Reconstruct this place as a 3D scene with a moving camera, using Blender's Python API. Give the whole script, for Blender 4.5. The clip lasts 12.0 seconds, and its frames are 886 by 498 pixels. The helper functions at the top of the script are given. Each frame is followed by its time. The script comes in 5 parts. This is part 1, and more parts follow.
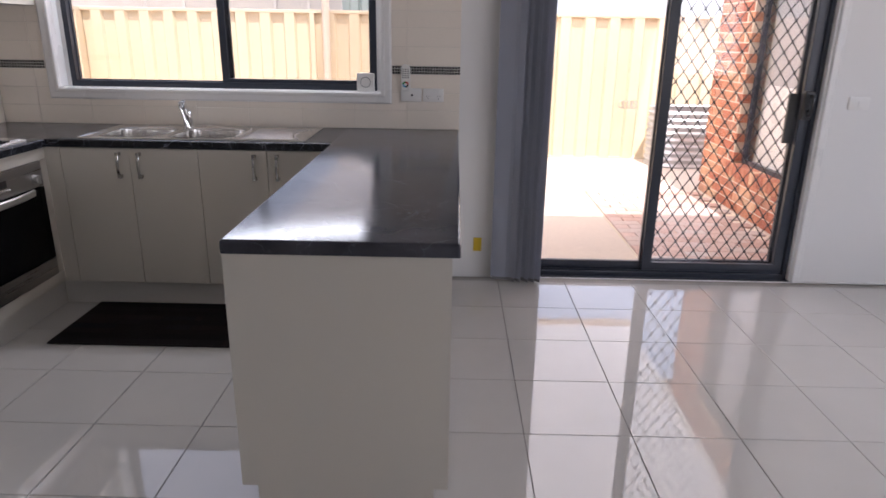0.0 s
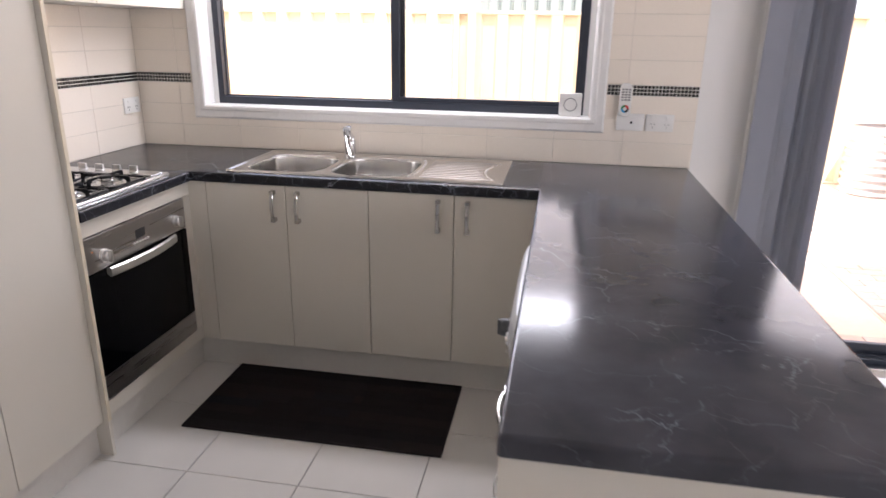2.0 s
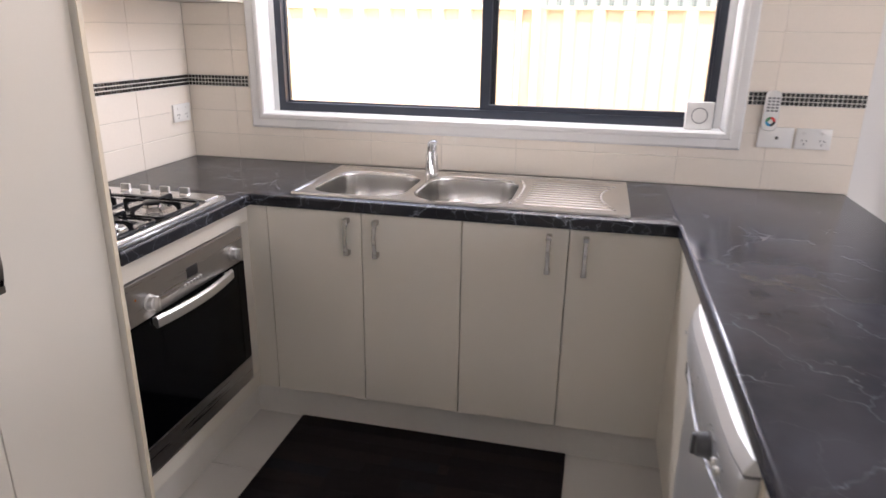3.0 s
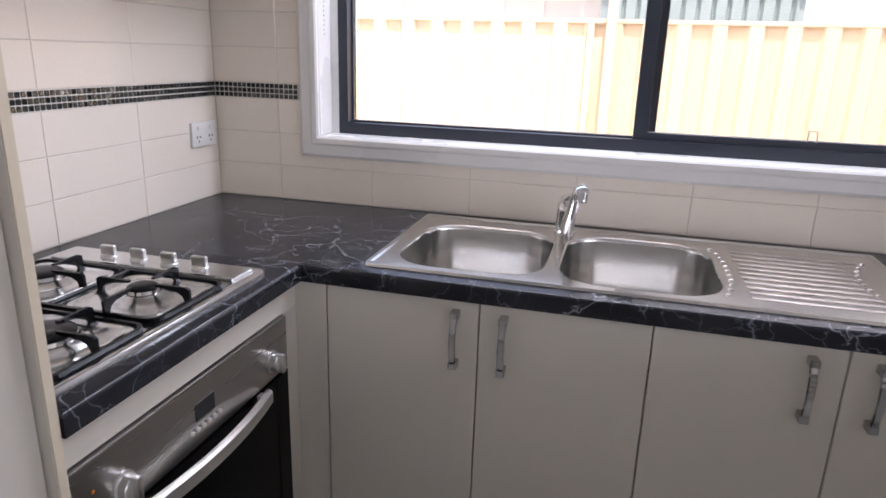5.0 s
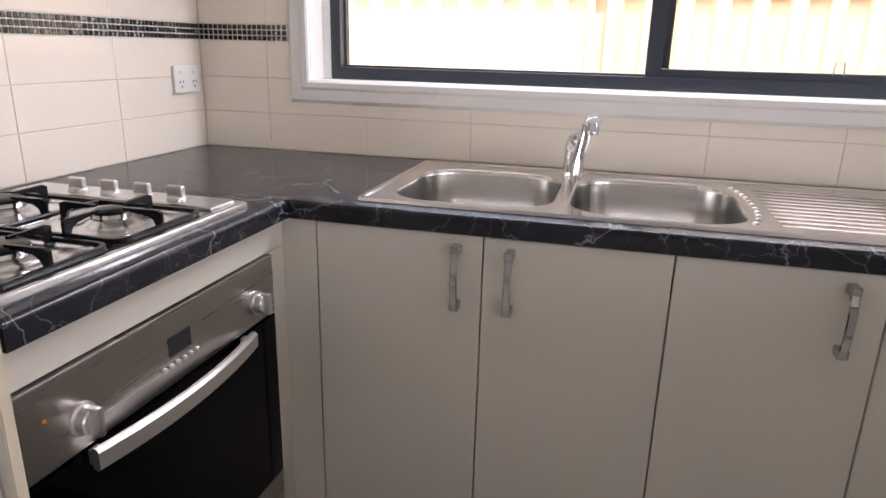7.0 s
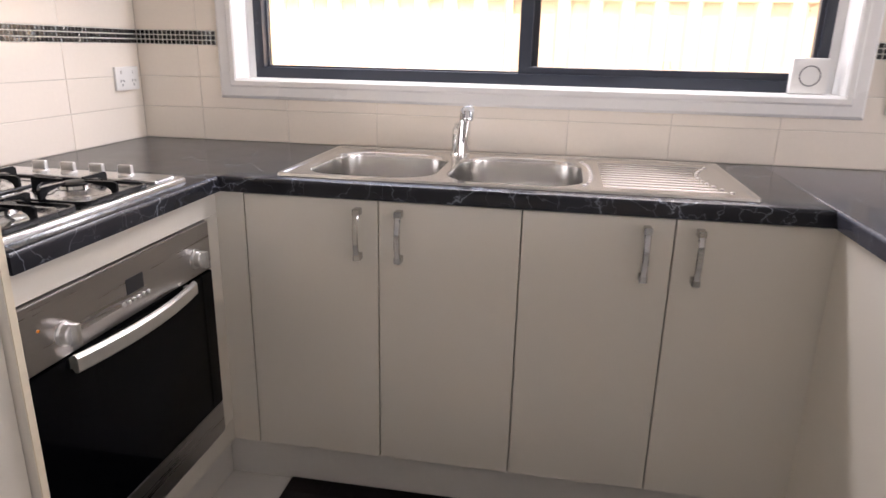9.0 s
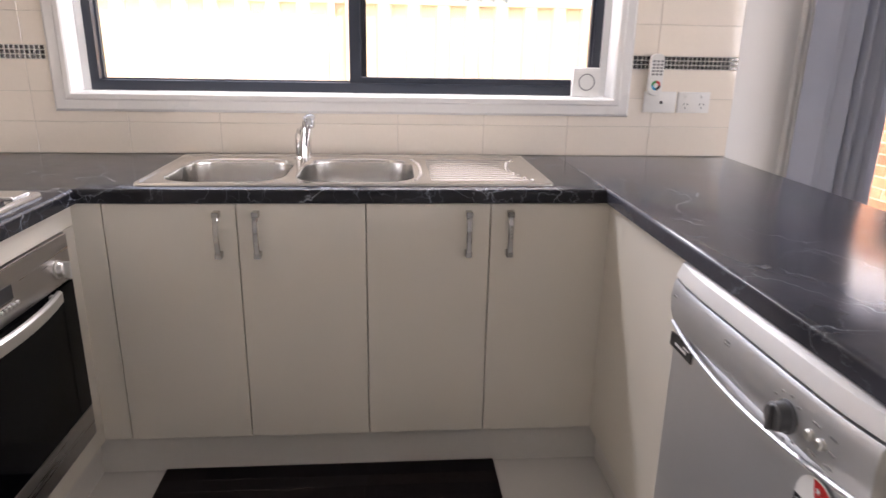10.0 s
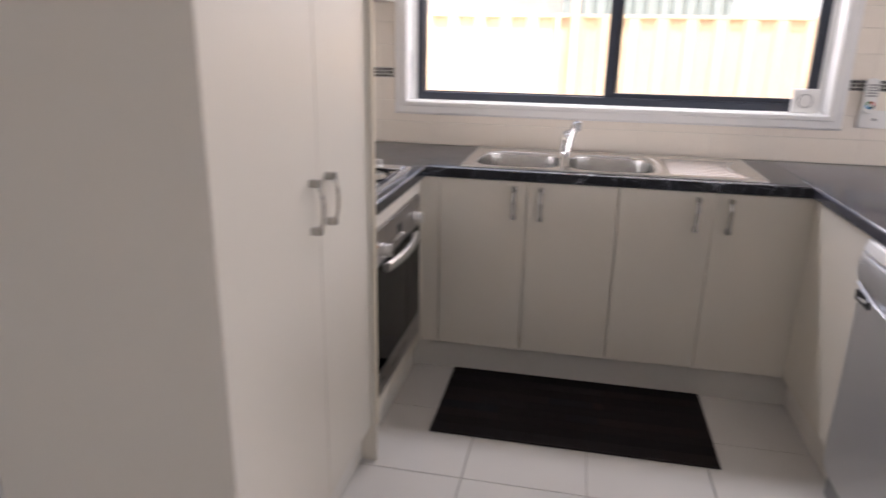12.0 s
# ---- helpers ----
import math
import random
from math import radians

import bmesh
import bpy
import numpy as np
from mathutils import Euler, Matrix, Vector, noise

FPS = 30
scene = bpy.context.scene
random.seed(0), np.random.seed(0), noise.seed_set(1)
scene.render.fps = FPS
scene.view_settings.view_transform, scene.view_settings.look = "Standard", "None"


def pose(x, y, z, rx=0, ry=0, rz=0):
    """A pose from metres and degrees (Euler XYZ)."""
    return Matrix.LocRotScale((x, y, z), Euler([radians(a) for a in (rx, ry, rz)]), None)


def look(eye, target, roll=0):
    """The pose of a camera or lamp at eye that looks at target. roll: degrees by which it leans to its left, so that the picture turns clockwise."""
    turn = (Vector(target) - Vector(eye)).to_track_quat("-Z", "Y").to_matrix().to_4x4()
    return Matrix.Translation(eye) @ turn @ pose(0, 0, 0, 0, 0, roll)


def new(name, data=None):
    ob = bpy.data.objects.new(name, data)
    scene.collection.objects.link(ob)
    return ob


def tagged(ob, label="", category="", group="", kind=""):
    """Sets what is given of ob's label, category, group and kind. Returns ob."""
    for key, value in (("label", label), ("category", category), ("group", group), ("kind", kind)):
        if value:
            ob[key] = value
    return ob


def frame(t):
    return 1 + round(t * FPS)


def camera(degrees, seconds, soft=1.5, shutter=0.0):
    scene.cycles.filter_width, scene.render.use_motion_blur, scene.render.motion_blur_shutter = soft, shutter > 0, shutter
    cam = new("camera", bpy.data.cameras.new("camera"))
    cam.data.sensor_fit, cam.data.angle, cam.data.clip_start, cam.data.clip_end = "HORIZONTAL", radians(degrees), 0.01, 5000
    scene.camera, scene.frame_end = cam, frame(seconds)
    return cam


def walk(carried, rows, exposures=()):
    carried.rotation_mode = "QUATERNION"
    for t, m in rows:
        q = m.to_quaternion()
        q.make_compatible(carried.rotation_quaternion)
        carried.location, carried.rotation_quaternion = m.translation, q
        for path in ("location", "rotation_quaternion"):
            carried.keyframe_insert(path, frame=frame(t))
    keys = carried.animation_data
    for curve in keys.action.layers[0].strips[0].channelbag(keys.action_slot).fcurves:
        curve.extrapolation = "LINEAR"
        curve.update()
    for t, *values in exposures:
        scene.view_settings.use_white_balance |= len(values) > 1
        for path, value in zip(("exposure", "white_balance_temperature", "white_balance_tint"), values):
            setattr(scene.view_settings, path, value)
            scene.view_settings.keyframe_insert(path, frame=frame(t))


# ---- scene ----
cam = camera(68.0, 12.0, shutter=0.35)
PATH = [
    (0, (2.037, -3.245, 1.416), (2.011, -1.343, 0.8), 0.9),
    (0.5, (1.929, -3.023, 1.432), (1.821, -1.124, 0.816), 1.1),
    (1, (1.783, -2.833, 1.425), (1.579, -0.941, 0.809), 1.1),
    (1.5, (1.625, -2.659, 1.436), (1.362, -0.775, 0.819), 1.0),
    (2, (1.483, -2.442, 1.457), (1.16, -0.57, 0.832), 0.9),
    (2.5, (1.333, -2.226, 1.448), (0.947, -0.365, 0.826), 0.9),
    (3, (1.158, -2.013, 1.45), (0.732, -0.164, 0.817), 0.8),
    (3.5, (1.013, -1.777, 1.439), (0.554, 0.066, 0.813), 0.6),
    (3.7, (0.941, -1.717, 1.42), (0.488, 0.134, 0.812), 0.8),
    (5.3, (0.614, -1.177, 1.336), (0.114, 0.673, 0.764), 1.8),
    (5.5, (0.593, -1.151, 1.316), (0.097, 0.699, 0.74), 1.6),
    (6, (0.593, -1.133, 1.278), (0.093, 0.713, 0.693), 1.4),
    (6.5, (0.604, -1.147, 1.237), (0.112, 0.702, 0.655), 1.5),
    (7, (0.64, -1.173, 1.201), (0.149, 0.676, 0.616), 1.4),
    (9, (0.827, -1.492, 1.219), (0.502, 0.392, 0.63), 1.2),
    (9.5, (0.816, -1.614, 1.239), (0.744, 0.295, 0.649), 1.1),
    (10, (0.816, -1.75, 1.275), (0.981, 0.154, 0.683), 1.1),
    (10.5, (0.804, -1.93, 1.297), (1.028, -0.034, 0.704), 1.1),
    (11, (0.758, -2.113, 1.328), (0.985, -0.219, 0.729), 1.2),
    (11.5, (0.65, -2.308, 1.354), (0.727, -0.402, 0.753), 1.3),
    (12, (0.583, -2.521, 1.368), (0.206, -0.65, 0.77), 1.1),
]
EXPOSURES = [(0.0, 1.07, 6080, 21), (0.5, 1.15, 6050, 21), (1.0, 1.29, 6050, 21), (1.5, 1.63, 6080, 20), (2.0, 2.01, 6330, 21), (2.5, 2.08, 6400, 21), (3.5, 2.05, 6350, 21), (5.5, 1.61, 5900, 21), (6.0, 1.63, 5950, 21), (6.5, 1.75, 6120, 22), (7.0, 1.98, 6400, 22), (9.0, 2.20, 6530, 22), (10.0, 2.23, 6530, 22), (11.0, 2.18, 6550, 22), (11.5, 2.13, 6540, 22), (12.0, 1.95, 6400, 22)]
walk(cam, [(t, look(eye, target, roll)) for t, eye, target, roll in PATH], EXPOSURES)

# ---- world, sun, light ----
SUN_TURN, SUN_HEIGHT = radians(166), radians(70)
world = bpy.data.worlds.new("sky")
scene.world = world
world.use_nodes = True
wn = world.node_tree.nodes
sky = wn.new("ShaderNodeTexSky")
sky.sky_type = "NISHITA"
sky.sun_disc = False
sky.dust_density = 4.0
sky.sun_elevation = SUN_HEIGHT
sky.sun_rotation = SUN_TURN
wn["Background"].inputs["Strength"].default_value = 0.15
haze = wn.new("ShaderNodeMix")
haze.data_type, haze.blend_type = "RGBA", "ADD"
haze.inputs["Factor"].default_value = 1.0
haze.inputs["B"].default_value = (3.4, 3.4, 3.4, 1)
world.node_tree.links.new(sky.outputs["Color"], haze.inputs["A"])
world.node_tree.links.new(haze.outputs["Result"], wn["Background"].inputs["Color"])

sun = new("sun", bpy.data.lights.new("sun", "SUN"))
sun.data.energy = 5.0
sun.data.angle = radians(0.5)
sun.data.color = (1.0, 0.95, 0.87)
sun_way = Vector((math.sin(SUN_TURN) * math.cos(SUN_HEIGHT), math.cos(SUN_TURN) * math.cos(SUN_HEIGHT), math.sin(SUN_HEIGHT)))
sun.matrix_world = look(tuple(sun_way * 20), (0, 0, 0))


def opening_light(name, eye, target, width, height, power, color=(0.93, 0.97, 1.0)):
    ob = new(name, bpy.data.lights.new(name, "AREA"))
    ob.data.shape = "RECTANGLE"
    ob.data.size, ob.data.size_y, ob.data.energy, ob.data.color = width, height, power, color
    ob.matrix_world = look(eye, target)
    return ob


# area lamps standing in for sky light at the kitchen and dining windows
opening_light("window_light", (0.66, 0.640, 2.02), (0.70, -0.50, 0.70), 1.66, 0.14, 6.6)
opening_light("side_window_light", (6.17, -2.2, 1.5), (3.0, -2.0, 0.9), 1.7, 1.1, 11.5)
# fill lamp added at the unseen south opening to even out the room light
opening_light("south_fill_light", (5.55, -5.17, 1.5), (2.0, 0.0, 1.0), 0.9, 1.1, 5.0)


# ---- mesh helpers ----
def box(bm, x0, x1, y0, y1, z0, z1, bevel=0.0, segments=2):
    made = bmesh.ops.create_cube(bm, size=1.0)["verts"]
    for v in made:
        v.co = Vector((x0 + (v.co.x + 0.5) * (x1 - x0), y0 + (v.co.y + 0.5) * (y1 - y0), z0 + (v.co.z + 0.5) * (z1 - z0)))
    if bevel > 0:
        edges = list({e for v in made for e in v.link_edges})
        bmesh.ops.bevel(bm, geom=edges, offset=bevel, segments=segments, affect="EDGES", profile=0.6)
    return bm


def cyl(bm, p, q, r0, r1=None, sides=24):
    """A tapered rod from p to q."""
    r1 = r0 if r1 is None else r1
    p, q = Vector(p), Vector(q)
    turn = (q - p).to_track_quat("Z", "Y").to_matrix().to_4x4()
    bmesh.ops.create_cone(bm, cap_ends=True, segments=sides, radius1=r0, radius2=r1, depth=(q - p).length,
                          matrix=Matrix.Translation((p + q) / 2) @ turn)
    return bm


def revolve(bm, centre, profile, sides=32, axis="Z"):
    """Rings (radius, height) round an axis through centre, closed by caps."""
    rings = []
    for r, h in profile:
        ring = []
        for i in range(sides):
            a = 2 * math.pi * i / sides
            c, s = r * math.cos(a), r * math.sin(a)
            off = {"Z": (c, s, h), "X": (h, c, s), "Y": (c, h, s)}[axis]
            ring.append(bm.verts.new(Vector(centre) + Vector(off)))
        rings.append(ring)
    for a, b in zip(rings, rings[1:]):
        for i in range(sides):
            bm.faces.new((a[i], a[(i + 1) % sides], b[(i + 1) % sides], b[i]))
    bm.faces.new(rings[0][::-1])
    bm.faces.new(rings[-1])
    bmesh.ops.recalc_face_normals(bm, faces=bm.faces)
    return bm


def sweep(bm, points, across, thick, up=(0, 0, 1), round_edge=0.0):
    """A bar of rectangular section (across x thick) along a line of points."""
    rings = []
    pts = [Vector(p) for p in points]
    upv = Vector(up)
    for i, p in enumerate(pts):
        d = (pts[min(i + 1, len(pts) - 1)] - pts[max(i - 1, 0)]).normalized()
        side = d.cross(upv).normalized()
        nor = side.cross(d).normalized()
        a, t = across / 2, thick / 2
        k = round_edge
        sec = [(-a + k, -t), (a - k, -t), (a, -t + k), (a, t - k), (a - k, t), (-a + k, t), (-a, t - k), (-a, -t + k)] if k else [(-a, -t), (a, -t), (a, t), (-a, t)]
        rings.append([bm.verts.new(p + side * u + nor * w) for u, w in sec])
    n = len(rings[0])
    for a, b in zip(rings, rings[1:]):
        for i in range(n):
            bm.faces.new((a[i], a[(i + 1) % n], b[(i + 1) % n], b[i]))
    bm.faces.new(rings[0][::-1])
    bm.faces.new(rings[-1])
    bmesh.ops.recalc_face_normals(bm, faces=bm.faces)
    return bm


def slab(us, vs, solid, lo, hi, axis):
    """A plate with openings: the cells of a grid for which solid(u, v) holds, from lo to hi along axis."""
    bm = bmesh.new()
    verts = {}

    def vert(i, j, k):
        if (i, j, k) not in verts:
            u, v, w = us[i], vs[j], (lo, hi)[k]
            verts[i, j, k] = bm.verts.new({"z": (u, v, w), "y": (u, w, v), "x": (w, u, v)}[axis])
        return verts[i, j, k]

    keep = {(i, j) for i in range(len(us) - 1) for j in range(len(vs) - 1) if solid((us[i] + us[i + 1]) / 2, (vs[j] + vs[j + 1]) / 2)}
    for i, j in keep:
        for k in (0, 1):
            bm.faces.new([vert(i, j, k), vert(i + 1, j, k), vert(i + 1, j + 1, k), vert(i, j + 1, k)])
        for di, dj, a, b in ((-1, 0, (0, 0), (0, 1)), (1, 0, (1, 0), (1, 1)), (0, -1, (0, 0), (1, 0)), (0, 1, (0, 1), (1, 1))):
            if (i + di, j + dj) not in keep:
                bm.faces.new([vert(i + a[0], j + a[1], 0), vert(i + b[0], j + b[1], 0), vert(i + b[0], j + b[1], 1), vert(i + a[0], j + a[1], 1)])
    bmesh.ops.recalc_face_normals(bm, faces=bm.faces)
    return bm


def mesh_of(name, bm, material, smooth=False):
    me = bpy.data.meshes.new(name)
    bm.to_mesh(me)
    bm.free()
    me.materials.append(material)
    if smooth:
        for p in me.polygons:
            p.use_smooth = True
        me.set_sharp_from_angle(angle=radians(35))
    return me


def thing(name, at, label, category, group="", kind=""):
    ob = new(name)
    ob.location = at
    ob.empty_display_size = 0.1
    return tagged(ob, label, category, group, kind)


def part(name, bm, material, parent, label="", smooth=False):
    """Links a bmesh, given in world places, as one mesh under a thing or a part."""
    ob = new(name, mesh_of(name, bm, material, smooth))
    ob.parent = parent
    top = parent
    while top.parent:
        top = top.parent
    if parent is top and parent.type == "EMPTY":
        ob.matrix_parent_inverse = Matrix.Translation(-parent.location)
    return tagged(ob, label)


def single(name, bm, material, label, category, group="", kind="", smooth=False):
    return tagged(new(name, mesh_of(name, bm, material, smooth)), label, category, group, kind)


def B(*args, **kw):
    return box(bmesh.new(), *args, **kw)


# ---- materials ----
def material(name, color, rough=0.5, metal=0.0, vary=0.06, scale=3.0, fine=60.0, bump=0.0, stretch=(1, 1, 1), random_by=0.0, coat=0.0, rough_vary=0.06, spec=0.5):
    """A surface with colour variation at two scales, uneven gloss and fine relief."""
    m = bpy.data.materials.new(name)
    m.use_nodes = True
    t, n = m.node_tree, m.node_tree.nodes
    b = n["Principled BSDF"]
    geo = n.new("ShaderNodeNewGeometry")
    mp = n.new("ShaderNodeMapping")
    mp.inputs["Scale"].default_value = stretch
    t.links.new(geo.outputs["Position"], mp.inputs["Vector"])
    big, small = n.new("ShaderNodeTexNoise"), n.new("ShaderNodeTexNoise")
    for q, s in ((big, scale), (small, fine)):
        q.inputs["Scale"].default_value = s
        q.inputs["Detail"].default_value = 4
        t.links.new(mp.outputs["Vector"], q.inputs["Vector"])
    add = n.new("ShaderNodeMath")
    add.operation = "ADD"
    t.links.new(big.outputs["Fac"], add.inputs[0])
    t.links.new(small.outputs["Fac"], add.inputs[1])
    last = add.outputs[0]
    rng = n.new("ShaderNodeMapRange")
    rng.inputs["From Min"].default_value, rng.inputs["From Max"].default_value = 0.6, 1.4
    rng.inputs["To Min"].default_value, rng.inputs["To Max"].default_value = 1 - vary, 1 + vary
    t.links.new(last, rng.inputs["Value"])
    value = rng.outputs["Result"]
    if random_by:
        info = n.new("ShaderNodeObjectInfo")
        r2 = n.new("ShaderNodeMapRange")
        r2.inputs["To Min"].default_value, r2.inputs["To Max"].default_value = 1 - random_by, 1 + random_by
        t.links.new(info.outputs["Random"], r2.inputs["Value"])
        mul = n.new("ShaderNodeMath")
        mul.operation = "MULTIPLY"
        t.links.new(value, mul.inputs[0])
        t.links.new(r2.outputs["Result"], mul.inputs[1])
        value = mul.outputs[0]
    col = n.new("ShaderNodeVectorMath")
    col.operation = "SCALE"
    col.inputs[0].default_value = color
    t.links.new(value, col.inputs["Scale"])
    t.links.new(col.outputs["Vector"], b.inputs["Base Color"])
    rr = n.new("ShaderNodeMapRange")
    rr.inputs["From Min"].default_value, rr.inputs["From Max"].default_value = 0.3, 0.7
    rr.inputs["To Min"].default_value, rr.inputs["To Max"].default_value = max(rough * (1 - rough_vary * 3), 0.01), rough * (1 + rough_vary * 3)
    t.links.new(big.outputs["Fac"], rr.inputs["Value"])
    t.links.new(rr.outputs["Result"], b.inputs["Roughness"])
    b.inputs["Metallic"].default_value = metal
    b.inputs["Coat Weight"].default_value = coat
    b.inputs["Coat Roughness"].default_value = 0.05
    b.inputs["Specular IOR Level"].default_value = spec
    if bump:
        bp = n.new("ShaderNodeBump")
        bp.inputs["Strength"].default_value = bump
        bp.inputs["Distance"].default_value = 0.002
        t.links.new(small.outputs["Fac"], bp.inputs["Height"])
        t.links.new(bp.outputs["Normal"], b.inputs["Normal"])
    return m


def glass_material(name, tint=(1, 1, 1), gloss=0.02):
    m = bpy.data.materials.new(name)
    m.use_nodes = True
    t, n = m.node_tree, m.node_tree.nodes
    n.remove(n["Principled BSDF"])
    clear, shine, mix, facing = n.new("ShaderNodeBsdfTransparent"), n.new("ShaderNodeBsdfGlossy"), n.new("ShaderNodeMixShader"), n.new("ShaderNodeLayerWeight")
    clear.inputs["Color"].default_value = (*tint, 1)
    shine.inputs["Roughness"].default_value = gloss
    facing.inputs["Blend"].default_value = 0.5
    power, schlick = n.new("ShaderNodeMath"), n.new("ShaderNodeMath")
    power.operation, schlick.operation = "POWER", "MULTIPLY_ADD"
    power.inputs[1].default_value = 5.0
    schlick.inputs[1].default_value, schlick.inputs[2].default_value = 0.97, 0.03
    t.links.new(facing.outputs["Facing"], power.inputs[0])
    t.links.new(power.outputs[0], schlick.inputs[0])
    t.links.new(schlick.outputs[0], mix.inputs["Fac"])
    t.links.new(clear.outputs["BSDF"], mix.inputs[1])
    t.links.new(shine.outputs["BSDF"], mix.inputs[2])
    t.links.new(mix.outputs["Shader"], n["Material Output"].inputs["Surface"])
    return m


def stone_top_material(name, sparse, dense, smooth, dull, pale=0.028, spread=1.0, shine=0.36, patches=4.3):
    """Charcoal laminate with a cloudy ground and broken pale veins."""
    m = bpy.data.materials.new(name)
    m.use_nodes = True
    t, n = m.node_tree, m.node_tree.nodes
    b = n["Principled BSDF"]
    geo = n.new("ShaderNodeNewGeometry")

    def noise_node(scale, detail=5.0):
        q = n.new("ShaderNodeTexNoise")
        q.inputs["Scale"].default_value, q.inputs["Detail"].default_value = scale, detail
        t.links.new(geo.outputs["Position"], q.inputs["Vector"])
        return q

    def ramp(socket, stops):
        q = n.new("ShaderNodeValToRGB")
        while len(q.color_ramp.elements) < len(stops):
            q.color_ramp.elements.new(0.5)
        for e, (p, c) in zip(q.color_ramp.elements, stops):
            e.position, e.color = p, (*c, 1)
        t.links.new(socket, q.inputs["Fac"])
        return q

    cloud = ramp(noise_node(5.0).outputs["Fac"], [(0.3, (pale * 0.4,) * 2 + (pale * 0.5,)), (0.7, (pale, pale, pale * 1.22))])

    def warped(socket, scale, detail, amount):
        """The place pushed about by noise, so that straight joints turn into jagged veins."""
        q = n.new("ShaderNodeVectorMath")
        q.operation = "MULTIPLY_ADD"
        q.inputs[1].default_value = (amount,) * 3
        t.links.new(noise_node(scale, detail).outputs["Color"], q.inputs[0])
        t.links.new(socket, q.inputs[2])
        return q.outputs["Vector"]

    place = warped(warped(geo.outputs["Position"], 5.0, 3.0, 0.11), 26.0, 9.0, 0.065)
    veins = []
    for scale, width in ((5.0 * spread, 0.0052 * spread), (11.0 * spread, 0.0060 * spread)):
        v = n.new("ShaderNodeTexVoronoi")
        v.feature = "DISTANCE_TO_EDGE"
        v.inputs["Scale"].default_value = scale
        t.links.new(place, v.inputs["Vector"])
        veins.append(ramp(v.outputs["Distance"], [(0.0, (1, 1, 1)), (width, (0.3, 0.3, 0.3)), (width * 2.0, (0, 0, 0))]))
    big = n.new("ShaderNodeMix")
    big.data_type, big.blend_type = "RGBA", "ADD"
    big.inputs["Factor"].default_value = 0.6
    t.links.new(veins[0].outputs["Color"], big.inputs["A"])
    t.links.new(veins[1].outputs["Color"], big.inputs["B"])
    patch = ramp(noise_node(patches, 3.0).outputs["Fac"], [(0.42, (sparse,) * 3), (0.60, (dense,) * 3)])
    mask = n.new("ShaderNodeMix")
    mask.data_type, mask.blend_type = "RGBA", "MULTIPLY"
    mask.inputs["Factor"].default_value = 1.0
    t.links.new(big.outputs["Result"], mask.inputs["A"])
    t.links.new(patch.outputs["Color"], mask.inputs["B"])
    mix = n.new("ShaderNodeMix")
    mix.data_type = "RGBA"
    t.links.new(mask.outputs["Result"], mix.inputs["Factor"])
    t.links.new(cloud.outputs["Color"], mix.inputs["A"])
    mix.inputs["B"].default_value = (0.27, 0.295, 0.335, 1)
    t.links.new(mix.outputs["Result"], b.inputs["Base Color"])
    b.inputs["Specular IOR Level"].default_value = shine
    rr = n.new("ShaderNodeMapRange")
    rr.inputs["To Min"].default_value, rr.inputs["To Max"].default_value = smooth, dull
    t.links.new(noise_node(14.0).outputs["Fac"], rr.inputs["Value"])
    t.links.new(rr.outputs["Result"], b.inputs["Roughness"])
    bp = n.new("ShaderNodeBump")
    bp.inputs["Strength"].default_value, bp.inputs["Distance"].default_value = 0.05, 0.001
    t.links.new(noise_node(220.0, 2.0).outputs["Fac"], bp.inputs["Height"])
    t.links.new(bp.outputs["Normal"], b.inputs["Normal"])
    return m


def pieces_material(name, stops, rough, scale=30.0, bump=0.3, tone=0.12):
    """Bricks, chips or pavers: each piece takes its colour by chance from a range."""
    m = bpy.data.materials.new(name)
    m.use_nodes = True
    t, n = m.node_tree, m.node_tree.nodes
    b = n["Principled BSDF"]
    info, geo = n.new("ShaderNodeObjectInfo"), n.new("ShaderNodeNewGeometry")
    r = n.new("ShaderNodeValToRGB")
    while len(r.color_ramp.elements) < len(stops):
        r.color_ramp.elements.new(0.5)
    for e, (p, c) in zip(r.color_ramp.elements, stops):
        e.position, e.color = p, (*c, 1)
    t.links.new(info.outputs["Random"], r.inputs["Fac"])
    q = n.new("ShaderNodeTexNoise")
    q.inputs["Scale"].default_value, q.inputs["Detail"].default_value = scale, 5
    t.links.new(geo.outputs["Position"], q.inputs["Vector"])
    rng = n.new("ShaderNodeMapRange")
    rng.inputs["To Min"].default_value, rng.inputs["To Max"].default_value = 1 - tone * 2, 1 + tone * 2
    t.links.new(q.outputs["Fac"], rng.inputs["Value"])
    col = n.new("ShaderNodeVectorMath")
    col.operation = "SCALE"
    t.links.new(r.outputs["Color"], col.inputs[0])
    t.links.new(rng.outputs["Result"], col.inputs["Scale"])
    t.links.new(col.outputs["Vector"], b.inputs["Base Color"])
    b.inputs["Roughness"].default_value = rough
    bp = n.new("ShaderNodeBump")
    bp.inputs["Strength"].default_value, bp.inputs["Distance"].default_value = bump, 0.003
    t.links.new(q.outputs["Fac"], bp.inputs["Height"])
    t.links.new(bp.outputs["Normal"], b.inputs["Normal"])
    return m


